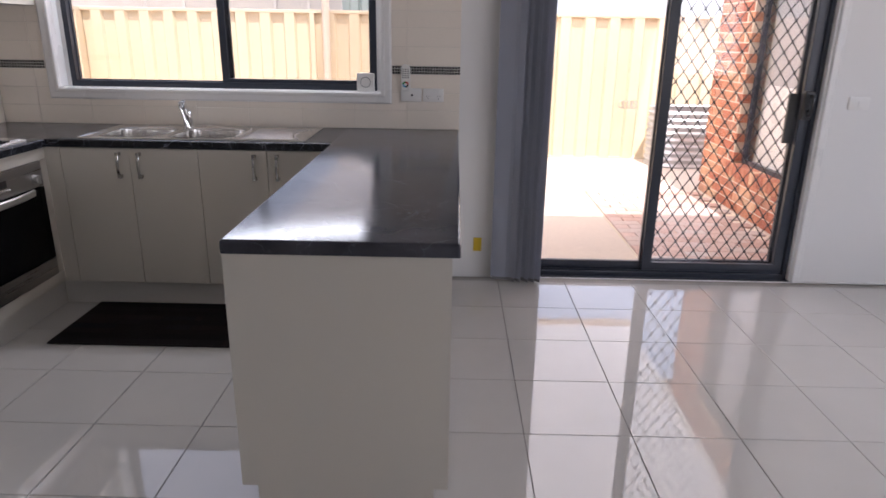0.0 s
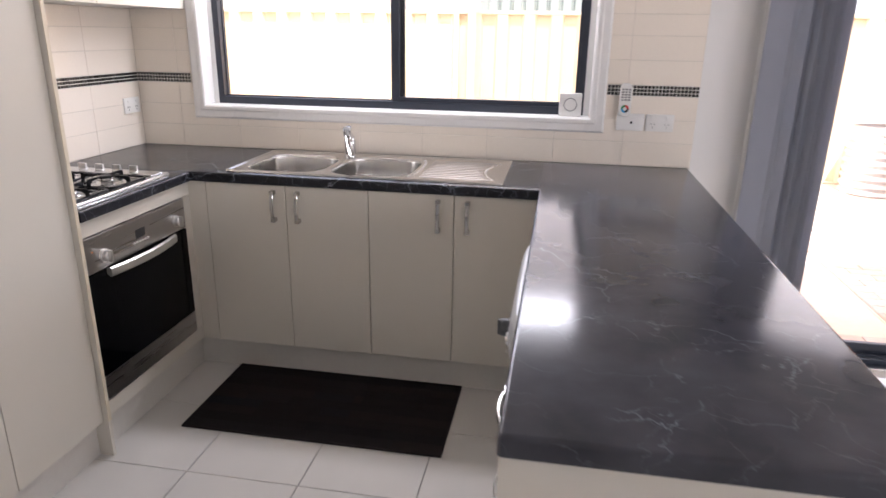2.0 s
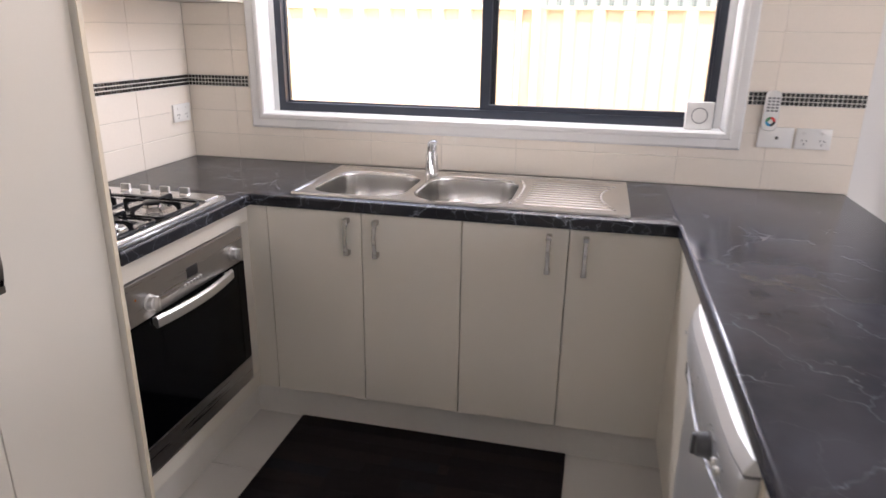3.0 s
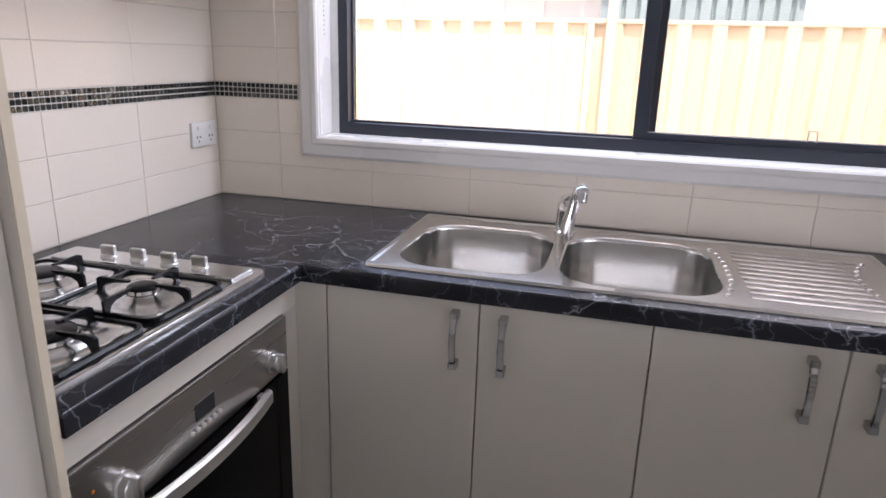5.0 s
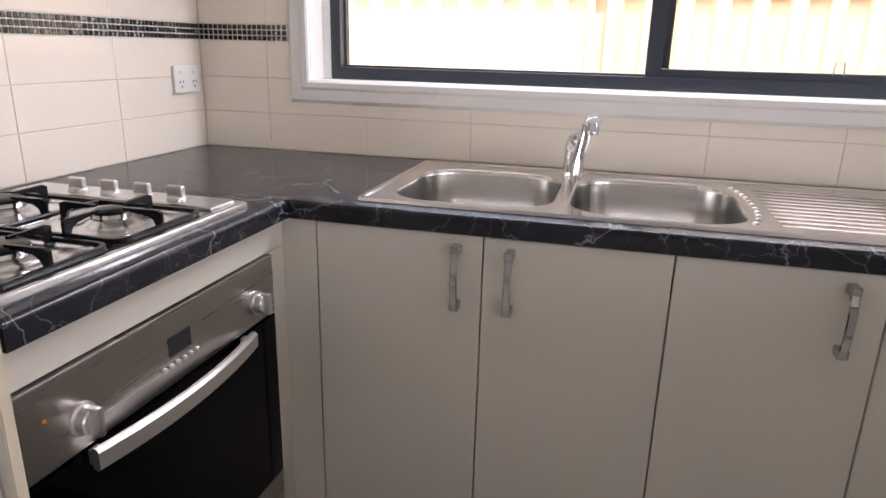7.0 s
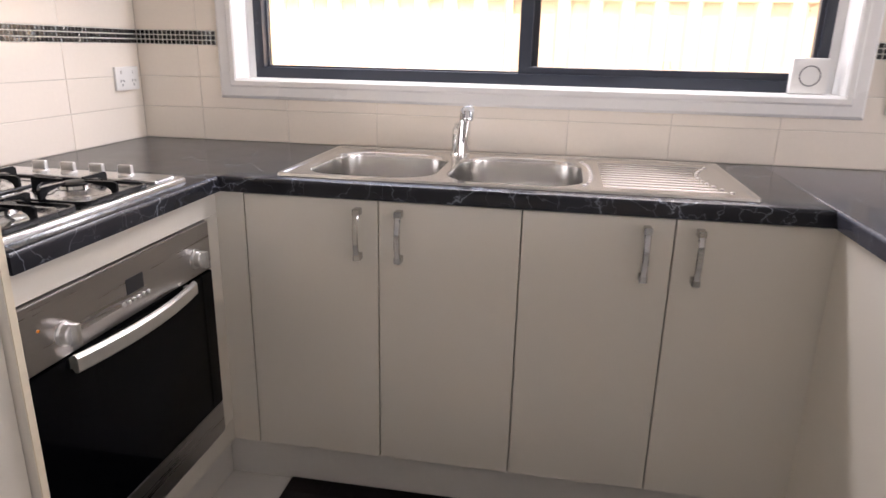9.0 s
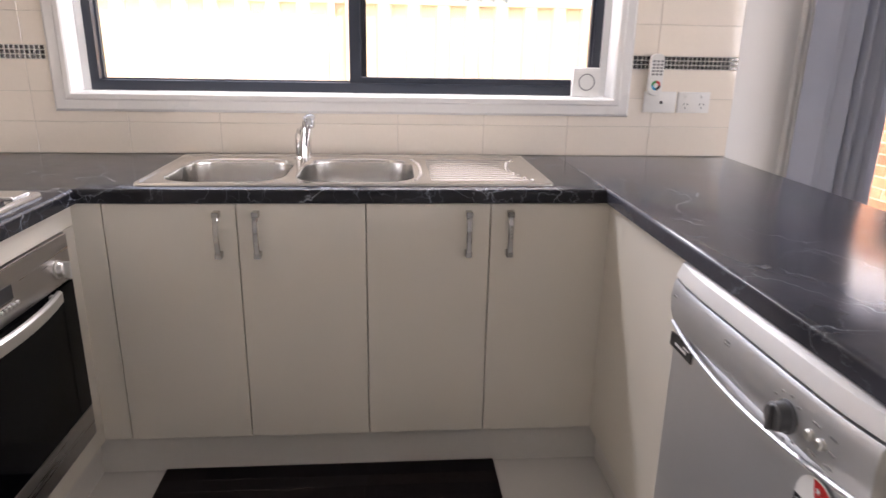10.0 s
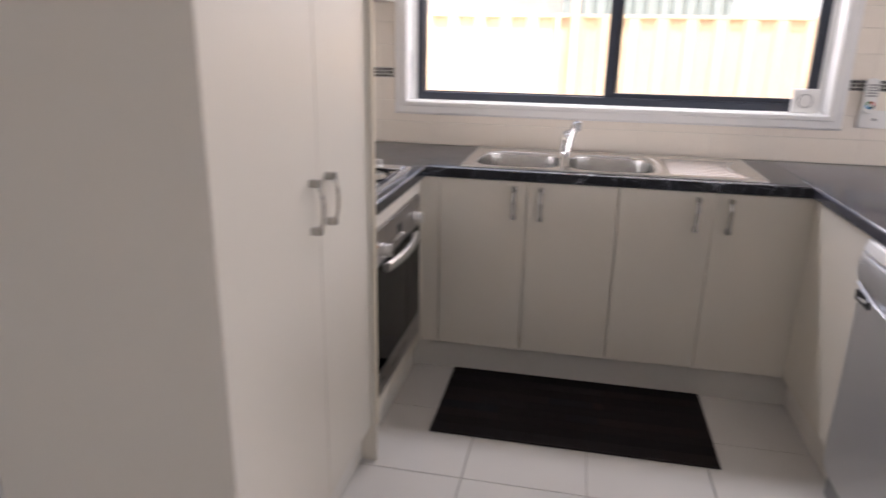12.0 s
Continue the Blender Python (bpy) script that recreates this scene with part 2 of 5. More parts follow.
plaster = material("white_wall_paint", (0.80, 0.79, 0.77), 0.55, vary=0.02, scale=1.5, fine=180, bump=0.05)
ceiling_paint = material("ceiling_paint", (0.82, 0.82, 0.81), 0.8, vary=0.02, bump=0.04, fine=150)
trim_paint = material("satin_trim_paint", (0.80, 0.79, 0.77), 0.3, vary=0.02, scale=4)
laminate = material("cream_laminate", (0.63, 0.588, 0.512), 0.42, vary=0.015, scale=1.2, fine=300, bump=0.03)
laminate_edge = material("cream_edge_strip", (0.66, 0.58, 0.44), 0.45, vary=0.04)
carcass = material("white_board", (0.62, 0.60, 0.56), 0.5, vary=0.02)
kick_mat = material("kickboard_laminate", (0.66, 0.63, 0.58), 0.4, vary=0.03, scale=5)
wall_tile_mat = material("cream_glazed_tile", (0.86, 0.785, 0.685), 0.06, vary=0.02, scale=2.5, fine=90, random_by=0.015, bump=0.02)
grout_mat = material("pale_grout", (0.68, 0.63, 0.55), 0.9, vary=0.06, fine=200)
floor_tile_mat = material("polished_white_porcelain", (0.605, 0.583, 0.547), 0.025, spec=1.0, vary=0.02, scale=3, fine=6, random_by=0.02, rough_vary=0.15, bump=0.12)
floor_grout_mat = material("grey_floor_grout", (0.36, 0.34, 0.31), 0.85, vary=0.1, fine=120)
steel = material("brushed_stainless_steel", (0.58, 0.565, 0.54), 0.27, 1.0, vary=0.05, scale=6, fine=40, stretch=(1, 1, 18), bump=0.05)
hob_steel = material("polished_hob_steel", (0.64, 0.645, 0.65), 0.20, 1.0, vary=0.04, scale=6, fine=60, bump=0.02)
steel_h = material("brushed_steel_along_y", (0.42, 0.40, 0.385), 0.30, 1.0, vary=0.05, scale=5, fine=60, stretch=(6, 0.6, 20), bump=0.04)
sink_steel = material("satin_sink_steel", (0.62, 0.60, 0.57), 0.17, 1.0, vary=0.04, scale=5, fine=90, bump=0.03)
bowl_steel = material("brushed_bowl_steel", (0.66, 0.645, 0.62), 0.20, 1.0, vary=0.02, scale=3, fine=40, rough_vary=0.02)
drain_steel = material("pressed_drainer_steel", (0.36, 0.33, 0.30), 0.34, 1.0, vary=0.04, scale=5, fine=90)
silver_paint = material("silver_appliance_paint", (0.61, 0.61, 0.617), 0.36, 0.70, vary=0.02, scale=4, fine=150)
bar_mat = material("satin_silver_bar", (0.60, 0.58, 0.54), 0.36, 0.9, vary=0.03, fine=120)
silver_pale = material("pale_silver_plastic", (0.74, 0.73, 0.72), 0.36, 0.2, vary=0.02)
chrome = material("chrome", (0.80, 0.80, 0.80), 0.07, 1.0, vary=0.01)
handle_mat = material("satin_chrome", (0.43, 0.42, 0.405), 0.08, 1.0, vary=0.02)
knob_mat = material("satin_alloy", (0.66, 0.65, 0.63), 0.32, 1.0, vary=0.03, fine=150)
black_enamel = material("black_enamel", (0.005, 0.005, 0.006), 0.30, spec=0.18, vary=0.1, fine=200)
oven_glass = material("black_oven_glass", (0.0015, 0.0015, 0.002), 0.06, spec=0.10, vary=0.05)
dark_plastic = material("dark_plastic", (0.02, 0.02, 0.022), 0.35, vary=0.05)
knob_grey = material("charcoal_knob_plastic", (0.075, 0.075, 0.078), 0.4, vary=0.05)
grey_plastic = material("grey_plastic", (0.22, 0.22, 0.22), 0.4, vary=0.05)
white_plastic = material("white_plastic", (0.80, 0.79, 0.76), 0.3, vary=0.02)
frame_mat = material("charcoal_powder_coat", (0.026, 0.032, 0.046), 0.34, vary=0.05, fine=250, bump=0.03)
mesh_mat = material("black_security_grille", (0.012, 0.012, 0.014), 0.4, vary=0.05)
blind_mat = material("grey_blind_fabric", (0.44, 0.46, 0.53), 0.85, vary=0.04, scale=2, fine=400, bump=0.1, stretch=(1, 1, 0.4))
_n, _t = blind_mat.node_tree.nodes, blind_mat.node_tree
_tl, _mx = _n.new("ShaderNodeBsdfTranslucent"), _n.new("ShaderNodeMixShader")
_tl.inputs["Color"].default_value = (0.42, 0.45, 0.53, 1)
_mx.inputs["Fac"].default_value = 0.35
_t.links.new(_n["Principled BSDF"].outputs["BSDF"], _mx.inputs[1])
_t.links.new(_tl.outputs["BSDF"], _mx.inputs[2])
_t.links.new(_mx.outputs["Shader"], _n["Material Output"].inputs["Surface"])
mat_mat = material("espresso_rubber_mat", (0.011, 0.0065, 0.006), 0.7, vary=0.30, scale=5, fine=40, bump=0.2, stretch=(1, 2, 1), spec=0.25)
weave_mat = pieces_material("woven_dark_brown_strips", [(0.0, (0.006, 0.005, 0.006)), (0.4, (0.012, 0.008, 0.008)), (0.75, (0.020, 0.014, 0.012)), (1.0, (0.009, 0.009, 0.012))], 0.85, scale=60)
weave_mat.node_tree.nodes["Principled BSDF"].inputs["Specular IOR Level"].default_value = 0.2
pane_mat = glass_material("window_glass")
screen_pane_mat = glass_material("tinted_window_glass", (0.79, 0.785, 0.78))
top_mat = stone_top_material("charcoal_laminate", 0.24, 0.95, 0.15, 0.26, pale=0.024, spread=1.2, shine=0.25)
# sparser veins; the paler ground puts the peninsula's reflected light into its colour
calm_lit_top_mat = stone_top_material("charcoal_laminate_calm_lit", 0.0, 0.50, 0.120, 0.190, pale=0.066, spread=0.70, patches=9.0)
mosaic_mat = pieces_material("dark_glass_mosaic", [(0.0, (0.006, 0.006, 0.006)), (0.5, (0.018, 0.015, 0.012)), (0.85, (0.04, 0.036, 0.030)), (1.0, (0.07, 0.07, 0.06))], 0.05, bump=0.02)
_b = mosaic_mat.node_tree.nodes["Principled BSDF"]
_b.inputs["IOR"].default_value, _b.inputs["Specular IOR Level"].default_value, _b.inputs["Coat Weight"].default_value = 1.7, 0.5, 0.0
mosaic_grout = material("white_mosaic_grout", (0.76, 0.73, 0.66), 0.8, vary=0.05)
fence_mat = material("cream_colour_steel", (0.69, 0.59, 0.415), 0.34, vary=0.05, scale=1.5, fine=40, stretch=(3, 3, 0.5))
fence_post_mat = material("cream_steel_post", (0.67, 0.57, 0.41), 0.45, vary=0.05)
brick_mat = pieces_material("red_blend_brick", [(0.0, (0.40, 0.13, 0.075)), (0.35, (0.52, 0.21, 0.115)), (0.6, (0.57, 0.27, 0.15)), (0.85, (0.66, 0.44, 0.27)), (1.0, (0.42, 0.16, 0.10))], 0.85, scale=14, tone=0.25)
mortar_mat = material("cream_mortar", (0.72, 0.64, 0.50), 0.95, vary=0.1, fine=150, bump=0.3)
paver_mat = pieces_material("terracotta_paver", [(0.0, (0.48, 0.32, 0.25)), (0.5, (0.56, 0.41, 0.34)), (1.0, (0.52, 0.44, 0.38))], 0.85, scale=40)
ground_mat = material("sandy_concrete", (0.60, 0.51, 0.41), 0.9, vary=0.10, scale=0.9, fine=30, bump=0.25)
zinc_mat = material("galvanised_steel", (0.52, 0.54, 0.56), 0.4, 0.7, vary=0.1, scale=5, fine=30)
soil_mat = material("garden_soil", (0.09, 0.06, 0.04), 0.95, vary=0.3, fine=60, bump=0.8)
patio_sheet_mat = bpy.data.materials.new("tan_translucent_sheeting")
patio_sheet_mat.use_nodes = True
_n, _t = patio_sheet_mat.node_tree.nodes, patio_sheet_mat.node_tree
_n.remove(_n["Principled BSDF"])
_tr, _tl, _mx = _n.new("ShaderNodeBsdfTransparent"), _n.new("ShaderNodeBsdfTranslucent"), _n.new("ShaderNodeMixShader")
_no, _ra = _n.new("ShaderNodeTexNoise"), _n.new("ShaderNodeMapRange")
_no.inputs["Scale"].default_value = 2.2
_ra.inputs["To Min"].default_value, _ra.inputs["To Max"].default_value = 0.42, 0.52
_tr.inputs["Color"].default_value = (1.0, 1.0, 1.0, 1)
_tl.inputs["Color"].default_value = (0.74, 0.66, 0.56, 1)
_t.links.new(_no.outputs["Fac"], _ra.inputs["Value"])
_t.links.new(_ra.outputs["Result"], _mx.inputs["Fac"])
_t.links.new(_tr.outputs["BSDF"], _mx.inputs[1])
_t.links.new(_tl.outputs["BSDF"], _mx.inputs[2])
_t.links.new(_mx.outputs["Shader"], _n["Material Output"].inputs["Surface"])
post_mat = material("pinkish_steel_pipe", (0.74, 0.62, 0.50), 0.5, vary=0.05)
house_mat = material("pale_render", (0.70, 0.68, 0.63), 0.8, vary=0.05, fine=40, bump=0.1)
roof_mat = material("slate_blue_roof_steel", (0.50, 0.52, 0.55), 0.5, vary=0.06, stretch=(6, 1, 1))
shed_mat = material("grey_green_steel", (0.25, 0.30, 0.28), 0.5, vary=0.06)
exterior_brick = material("plain_red_brickwork", (0.38, 0.16, 0.09), 0.9, vary=0.2, scale=6, fine=40, bump=0.4)
yellow_tag = material("yellow_card", (0.75, 0.52, 0.03), 0.5, vary=0.05)

# ---- the room ----
WEST, EAST, SOUTH, NORTH, TOP = -0.588, 6.2, -5.2, 0.597, 2.45
WX0, WX1, WZ0, WZ1 = -0.229, 1.612, 1.107, 2.10      # kitchen window opening
DX0, DX1, DZ1 = 2.33, 4.135, 2.12                    # sliding door opening
STONE = "structure"

single("floor", B(WEST - 0.1, EAST + 0.1, SOUTH - 0.1, NORTH + 0.06, -0.14, -0.008), floor_grout_mat,
       "polished white floor tiles with thin grey grout", "floor", kind=STONE)
floor = bpy.data.objects["floor"]
single("ceiling", B(WEST - 0.1, EAST + 0.1, SOUTH - 0.1, NORTH + 0.25, TOP, TOP + 0.1), ceiling_paint,
       "plain white plaster ceiling", "ceiling", kind=STONE)

wall_n = single("wall_north", slab([WEST - 0.25, WX0 - 0.020, WX1 + 0.020, DX0, DX1, EAST + 0.25], [-0.14, 0.0, WZ0 - 0.022, WZ1 + 0.0195, DZ1, TOP],
                lambda u, v: not (WX0 < u < WX1 and WZ0 < v < WZ1) and not (DX0 < u < DX1 and 0 < v < DZ1), NORTH + 0.008, NORTH + 0.12, "y"),
                plaster, "white painted plaster wall with window and sliding door", "wall", kind=STONE)
wall_o = single("wall_outside", slab([WEST - 0.25, WX0 - 0.004, WX1 + 0.004, DX0, DX1, EAST + 0.25], [-0.14, -0.02, WZ0 - 0.023, WZ1 + 0.004, DZ1, TOP],
                lambda u, v: not (WX0 < u < WX1 and WZ0 - 0.02 < v < WZ1) and not (DX0 < u < DX1 and -0.02 < v < DZ1), NORTH + 0.125, NORTH + 0.25, "y"),
                exterior_brick, "red brick outer skin of the house", "wall", kind=STONE)
single("wall_west", B(WEST - 0.13, WEST - 0.008, SOUTH - 0.1, NORTH + 0.006, 0.0, TOP), plaster, "white painted plaster wall", "wall", kind=STONE)
single("wall_east", slab([SOUTH - 0.1, -3.1, -1.3, NORTH + 0.006], [0.0, 0.9, 2.1, TOP],
       lambda u, v: not (-3.1 < u < -1.3 and 0.9 < v < 2.1), EAST, EAST + 0.12, "x"), plaster, "white painted plaster wall with a window", "wall", kind=STONE)
# unseen wall; its opening is added only to bring light in
single("wall_south", slab([WEST - 0.13, 5.05, 6.05, EAST], [0.0, 0.9, 2.1, TOP],
       lambda u, v: not (5.05 < u < 6.05 and 0.9 < v < 2.1), SOUTH - 0.12, SOUTH, "y"), plaster, "white painted plaster wall with a window", "wall", kind=STONE)

single("baseboard", B(DX1 + 0.03, EAST - 0.002, NORTH - 0.006, NORTH + 0.007, 0.0, 0.004), trim_paint, "thin white sealant line at the wall foot", "trim", kind=STONE)
for name, args in (("roof_eave", (WEST - 0.3, 4.7, NORTH + 0.12, NORTH + 0.72, 2.47, 2.55)),):
    single(name, B(*args), house_mat, "pale soffit of the roof overhang", "eave", kind=STONE)
single("roof", B(WEST - 0.6, EAST + 0.6, SOUTH - 0.6, NORTH + 0.75, 2.56, 2.72), roof_mat, "grey steel roof above the rooms", "roof", kind=STONE)


def glazed(name, at, label, category="window"):
    return thing(name, at, label, category, kind=STONE)


# kitchen window: lining, architrave, sliding aluminium sashes
window = glazed("window_1", ((WX0 + WX1) / 2, NORTH, WZ0), "charcoal aluminium sliding window with white timber architrave")
FY = 0.672
GX0, GX1, GZ0 = -0.203, 1.585, WZ0 + 0.0006
for name, args in (
        ("window_sill", (WX0, WX1, NORTH - 0.004, FY + 0.05, WZ0 - 0.02, WZ0)),
        ("reveal", (WX0 - 0.018, WX0, NORTH - 0.004, FY + 0.05, WZ0, WZ1)),
        ("reveal", (WX1, WX1 + 0.018, NORTH - 0.004, FY + 0.05, WZ0, WZ1)),
        ("reveal", (WX0, WX1, NORTH - 0.004, FY + 0.05, WZ1, WZ1 + 0.018))):
    part(name, B(*args, bevel=0.002), trim_paint, window)


def architrave(parent, x0, x1, z0, z1, w, y0):
    """Mitred moulding with a stepped face round an opening."""
    for a, b in (((x0, z0), (x1, z0)), ((x1, z0), (x1, z1)), ((x1, z1), (x0, z1)), ((x0, z1), (x0, z0))):
        bm = bmesh.new()
        rows = []
        for depth, out in ((0.0, 0.0), (0.016, 0.0), (0.020, 0.006), (0.020, 0.020), (0.015, 0.026), (0.015, w - 0.010), (0.009, w - 0.002), (0.0, w)):
            pts = []
            for px, pz in (a, b):
                sx = -1 if px == x0 else 1
                sz = -1 if pz == z0 else 1
                pts.append(bm.verts.new((px + sx * out, y0 - depth, pz + sz * out)))
            rows.append(pts)
        for p, q in zip(rows, rows[1:]):
            bm.faces.new((p[0], p[1], q[1], q[0]))
        bmesh.ops.recalc_face_normals(bm, faces=bm.faces)
        part("architrave", bm, trim_paint, parent)


for x0, x1 in ((WX0 + 0.0005, GX0 - 0.0005), (GX1 + 0.0005, WX1 - 0.0005)):
    part("stop_bead", B(x0, x1, FY + 0.004, FY + 0.048, WZ0 + 0.0005, WZ1 - 0.0005), trim_paint, window)
architrave(window, WX0 - 0.002, WX1 + 0.002, WZ0 - 0.002, WZ1 + 0.002, 0.064, NORTH + 0.002)
for args in ((GX0, GX1, FY, FY + 0.06, GZ0, GZ0 + 0.034), (GX0, GX1, FY, FY + 0.06, WZ1 - 0.03, WZ1 - 0.004),
             (GX0, GX0 + 0.03, FY, FY + 0.06, GZ0 + 0.028, WZ1 - 0.03), (GX1 - 0.03, GX1, FY, FY + 0.06, GZ0 + 0.028, WZ1 - 0.03)):
    part("window_frame", B(*args, bevel=0.002), frame_mat, window)


def sash(parent, x0, x1, y, z0, z1, rail, stile):
    bm = slab([x0, x0 + stile, x1 - stile, x1], [z0, z0 + rail, z1 - 0.03, z1],
              lambda u, v: not (x0 + stile < u < x1 - stile and z0 + rail < v < z1 - 0.03), y, y + 0.022, "y")
    bmesh.ops.bevel(bm, geom=[e for e in bm.edges if e.is_manifold and e.calc_face_angle(0) > 0.5], offset=0.002, segments=1, affect="EDGES")
    ob = part("sash", bm, frame_mat, parent)
    p = part("pane", B(x0 + stile - 0.003, x1 - stile + 0.003, y + 0.009, y + 0.013, z0 + rail - 0.003, z1 - 0.027), screen_pane_mat, ob)
    p.visible_shadow = False
    return ob


sash(window, GX0 + 0.002, 0.742, FY + 0.034, GZ0 + 0.022, WZ1 - 0.026, 0.018, 0.034)
right_sash = sash(window, 0.682, GX1 - 0.002, FY + 0.008, GZ0 + 0.022, WZ1 - 0.026, 0.034, 0.040)
catch = bmesh.new()
sweep(catch, [(1.122, FY + 0.004, 1.160), (1.124, FY + 0.004, 1.190), (1.144, FY + 0.004, 1.190), (1.146, FY + 0.004, 1.160)], 0.003, 0.003, up=(0, 1, 0))
part("catch", catch, grey_plastic, right_sash)
cord = bmesh.new()
for i in range(30):
    bmesh.ops.create_uvsphere(cord, u_segments=6, v_segments=4, radius=0.0035, matrix=Matrix.Translation((WX0 + 0.012, NORTH + 0.012, 1.40 + i * 0.013)))
single("blind_chain", cord, white_plastic, "white bead chain hanging beside the kitchen window", "chain")

for nm, at, label, args in (
        ("window_2", (EAST, -2.2, 0.9), "charcoal framed dining window", [(EAST + 0.03, EAST + 0.09, -3.1, -1.3, 0.9, 0.94), (EAST + 0.03, EAST + 0.09, -3.1, -1.3, 2.06, 2.1),
         (EAST + 0.03, EAST + 0.09, -3.1, -3.06, 0.94, 2.06), (EAST + 0.03, EAST + 0.09, -1.34, -1.3, 0.94, 2.06), (EAST + 0.03, EAST + 0.09, -2.22, -2.18, 0.94, 2.06)]),
        # unseen south window, added as a light source
        ("window_3", (5.55, SOUTH, 0.9), "unseen charcoal framed window added to let light in from the south", [(5.05, 6.05, SOUTH - 0.09, SOUTH - 0.03, 0.9, 0.94), (5.05, 6.05, SOUTH - 0.09, SOUTH - 0.03, 2.06, 2.1),
         (5.05, 5.09, SOUTH - 0.09, SOUTH - 0.03, 0.94, 2.06), (6.01, 6.05, SOUTH - 0.09, SOUTH - 0.03, 0.94, 2.06), (5.53, 5.57, SOUTH - 0.09, SOUTH - 0.03, 0.94, 2.06)])):
    w = glazed(nm, at, label)
    for a in args:
        part("window_frame", B(*a, bevel=0.003), frame_mat, w)
    if nm == "window_2":
        p = part("pane", B(EAST + 0.055, EAST + 0.06, -3.06, -1.34, 0.94, 2.06), pane_mat, w)
    else:
        p = part("pane", B(5.09, 6.01, SOUTH - 0.065, SOUTH - 0.06, 0.94, 2.06), pane_mat, w)
    p.visible_shadow = False

# sliding glass door with a security screen on its right half
door = glazed("door_1", ((DX0 + DX1) / 2, 0.68, 0), "charcoal framed sliding glass door with diamond security screen", "sliding door")
for name, args in (("frame_track", (DX0, DX1, 0.640, 0.760, 0.0, 0.030)), ("frame_head", (DX0, DX1, 0.640, 0.760, DZ1 - 0.04, DZ1)),
                   ("frame_jamb", (DX0, DX0 + 0.04, 0.640, 0.760, 0.030, DZ1 - 0.04)), ("frame_jamb", (DX1 - 0.035, DX1, 0.640, 0.760, 0.030, DZ1 - 0.04))):
    part(name, B(*args, bevel=0.003), frame_mat, door)
for y in (0.662, 0.700, 0.735):
    part("track_rail", B(DX0 + 0.04, DX1 - 0.035, y, y + 0.006, 0.030, 0.040), frame_mat, door)
part("threshold", B(DX0, DX1, NORTH + 0.010, 0.638, -0.008, 0.003), frame_mat, door)


def door_leaf(name, x0, x1, y, stile, rail, glazed_in=True):
    z0, z1 = 0.042, DZ1 - 0.045
    bm = slab([x0, x0 + stile, x1 - stile, x1], [z0, z0 + rail, z1 - 0.06, z1],
              lambda u, v: not (x0 + stile < u < x1 - stile and z0 + rail < v < z1 - 0.06), y, y + 0.028, "y")
    bmesh.ops.bevel(bm, geom=[e for e in bm.edges if e.is_manifold and e.calc_face_angle(0) > 0.5], offset=0.003, segments=1, affect="EDGES")
    leaf = part(name, bm, frame_mat, door)
    if glazed_in:
        p = part("pane", B(x0 + stile - 0.004, x1 - stile + 0.004, y + 0.011, y + 0.016, z0 + rail - 0.004, z1 - 0.056), pane_mat, leaf)
        p.visible_shadow = False
    return leaf


left_leaf = door_leaf("fixed_leaf", DX0 + 0.038, 3.264, 0.690, 0.045, 0.045)
screen = door_leaf("screen_leaf", 3.232, DX1 - 0.034, 0.725, 0.060, 0.050, False)
slide = door_leaf("sliding_leaf", 3.226, DX1 - 0.034, 0.655, 0.060, 0.050)
# diamond grille: crossing flat strips riveted where they meet
SX0, SX1, SZ0, SZ1 = 3.289, 4.044, 0.092, 2.018
PX, PZ = 0.080, 0.115
rise = PZ / PX
grille = bmesh.new()
for sgn in (1, -1):
    c = -40
    while c < 60:
        # strips z = sgn * rise * (x - SX0) + SZ0 + c * PZ
        pts = []
        for x in (SX0, SX1):
            pts.append((x, sgn * rise * (x - SX0) + SZ0 + c * PZ))
        (xa, za), (xb, zb) = pts
        lo, hi = (0.0, 1.0)
        dz = zb - za
        t0, t1 = sorted(((SZ0 - za) / dz, (SZ1 - za) / dz))
        lo, hi = max(lo, t0), min(hi, t1)
        if hi - lo > 0.005:
            p = (xa + (xb - xa) * lo, 0.740 + sgn * 0.002, za + dz * lo)
            q = (xa + (xb - xa) * hi, 0.740 + sgn * 0.002, za + dz * hi)
            sweep(grille, [p, q], 0.0055, 0.004, up=(0, 1, 0))
        c += 1
j = 0
z = SZ0
while z < SZ1 - 0.02:
    x = SX0 + (PX / 2 if j % 2 else PX)
    while x < SX1 - 0.02:
        box(grille, x - 0.006, x + 0.006, 0.734, 0.746, z - 0.009, z + 0.009)
        x += PX
    z += PZ / 2
    j += 1
part("diamond_grille", grille, mesh_mat, screen, "black diamond security grille")
lock = part("lock_case", B(4.038, 4.092, 0.622, 0.657, 0.985, 1.150, bevel=0.008), dark_plastic, slide, "black mortice lock with pull")
bm = bmesh.new()
sweep(bm, [(4.070, 0.622, 1.125), (4.070, 0.598, 1.115), (4.070, 0.592, 1.068), (4.070, 0.598, 1.022), (4.070, 0.622, 1.012)], 0.020, 0.012, up=(1, 0, 0), round_edge=0.003)
part("pull", bm, dark_plastic, lock, smooth=True)
bm = bmesh.new()
cyl(bm, (4.060, 0.624, 1.040), (4.060, 0.616, 1.040), 0.009)
part("keyhole", bm, chrome, lock)
bm = B(3.990, 4.032, 0.700, 0.724, 0.840, 1.130, bevel=0.006)
part("screen_lock", bm, dark_plastic, screen)
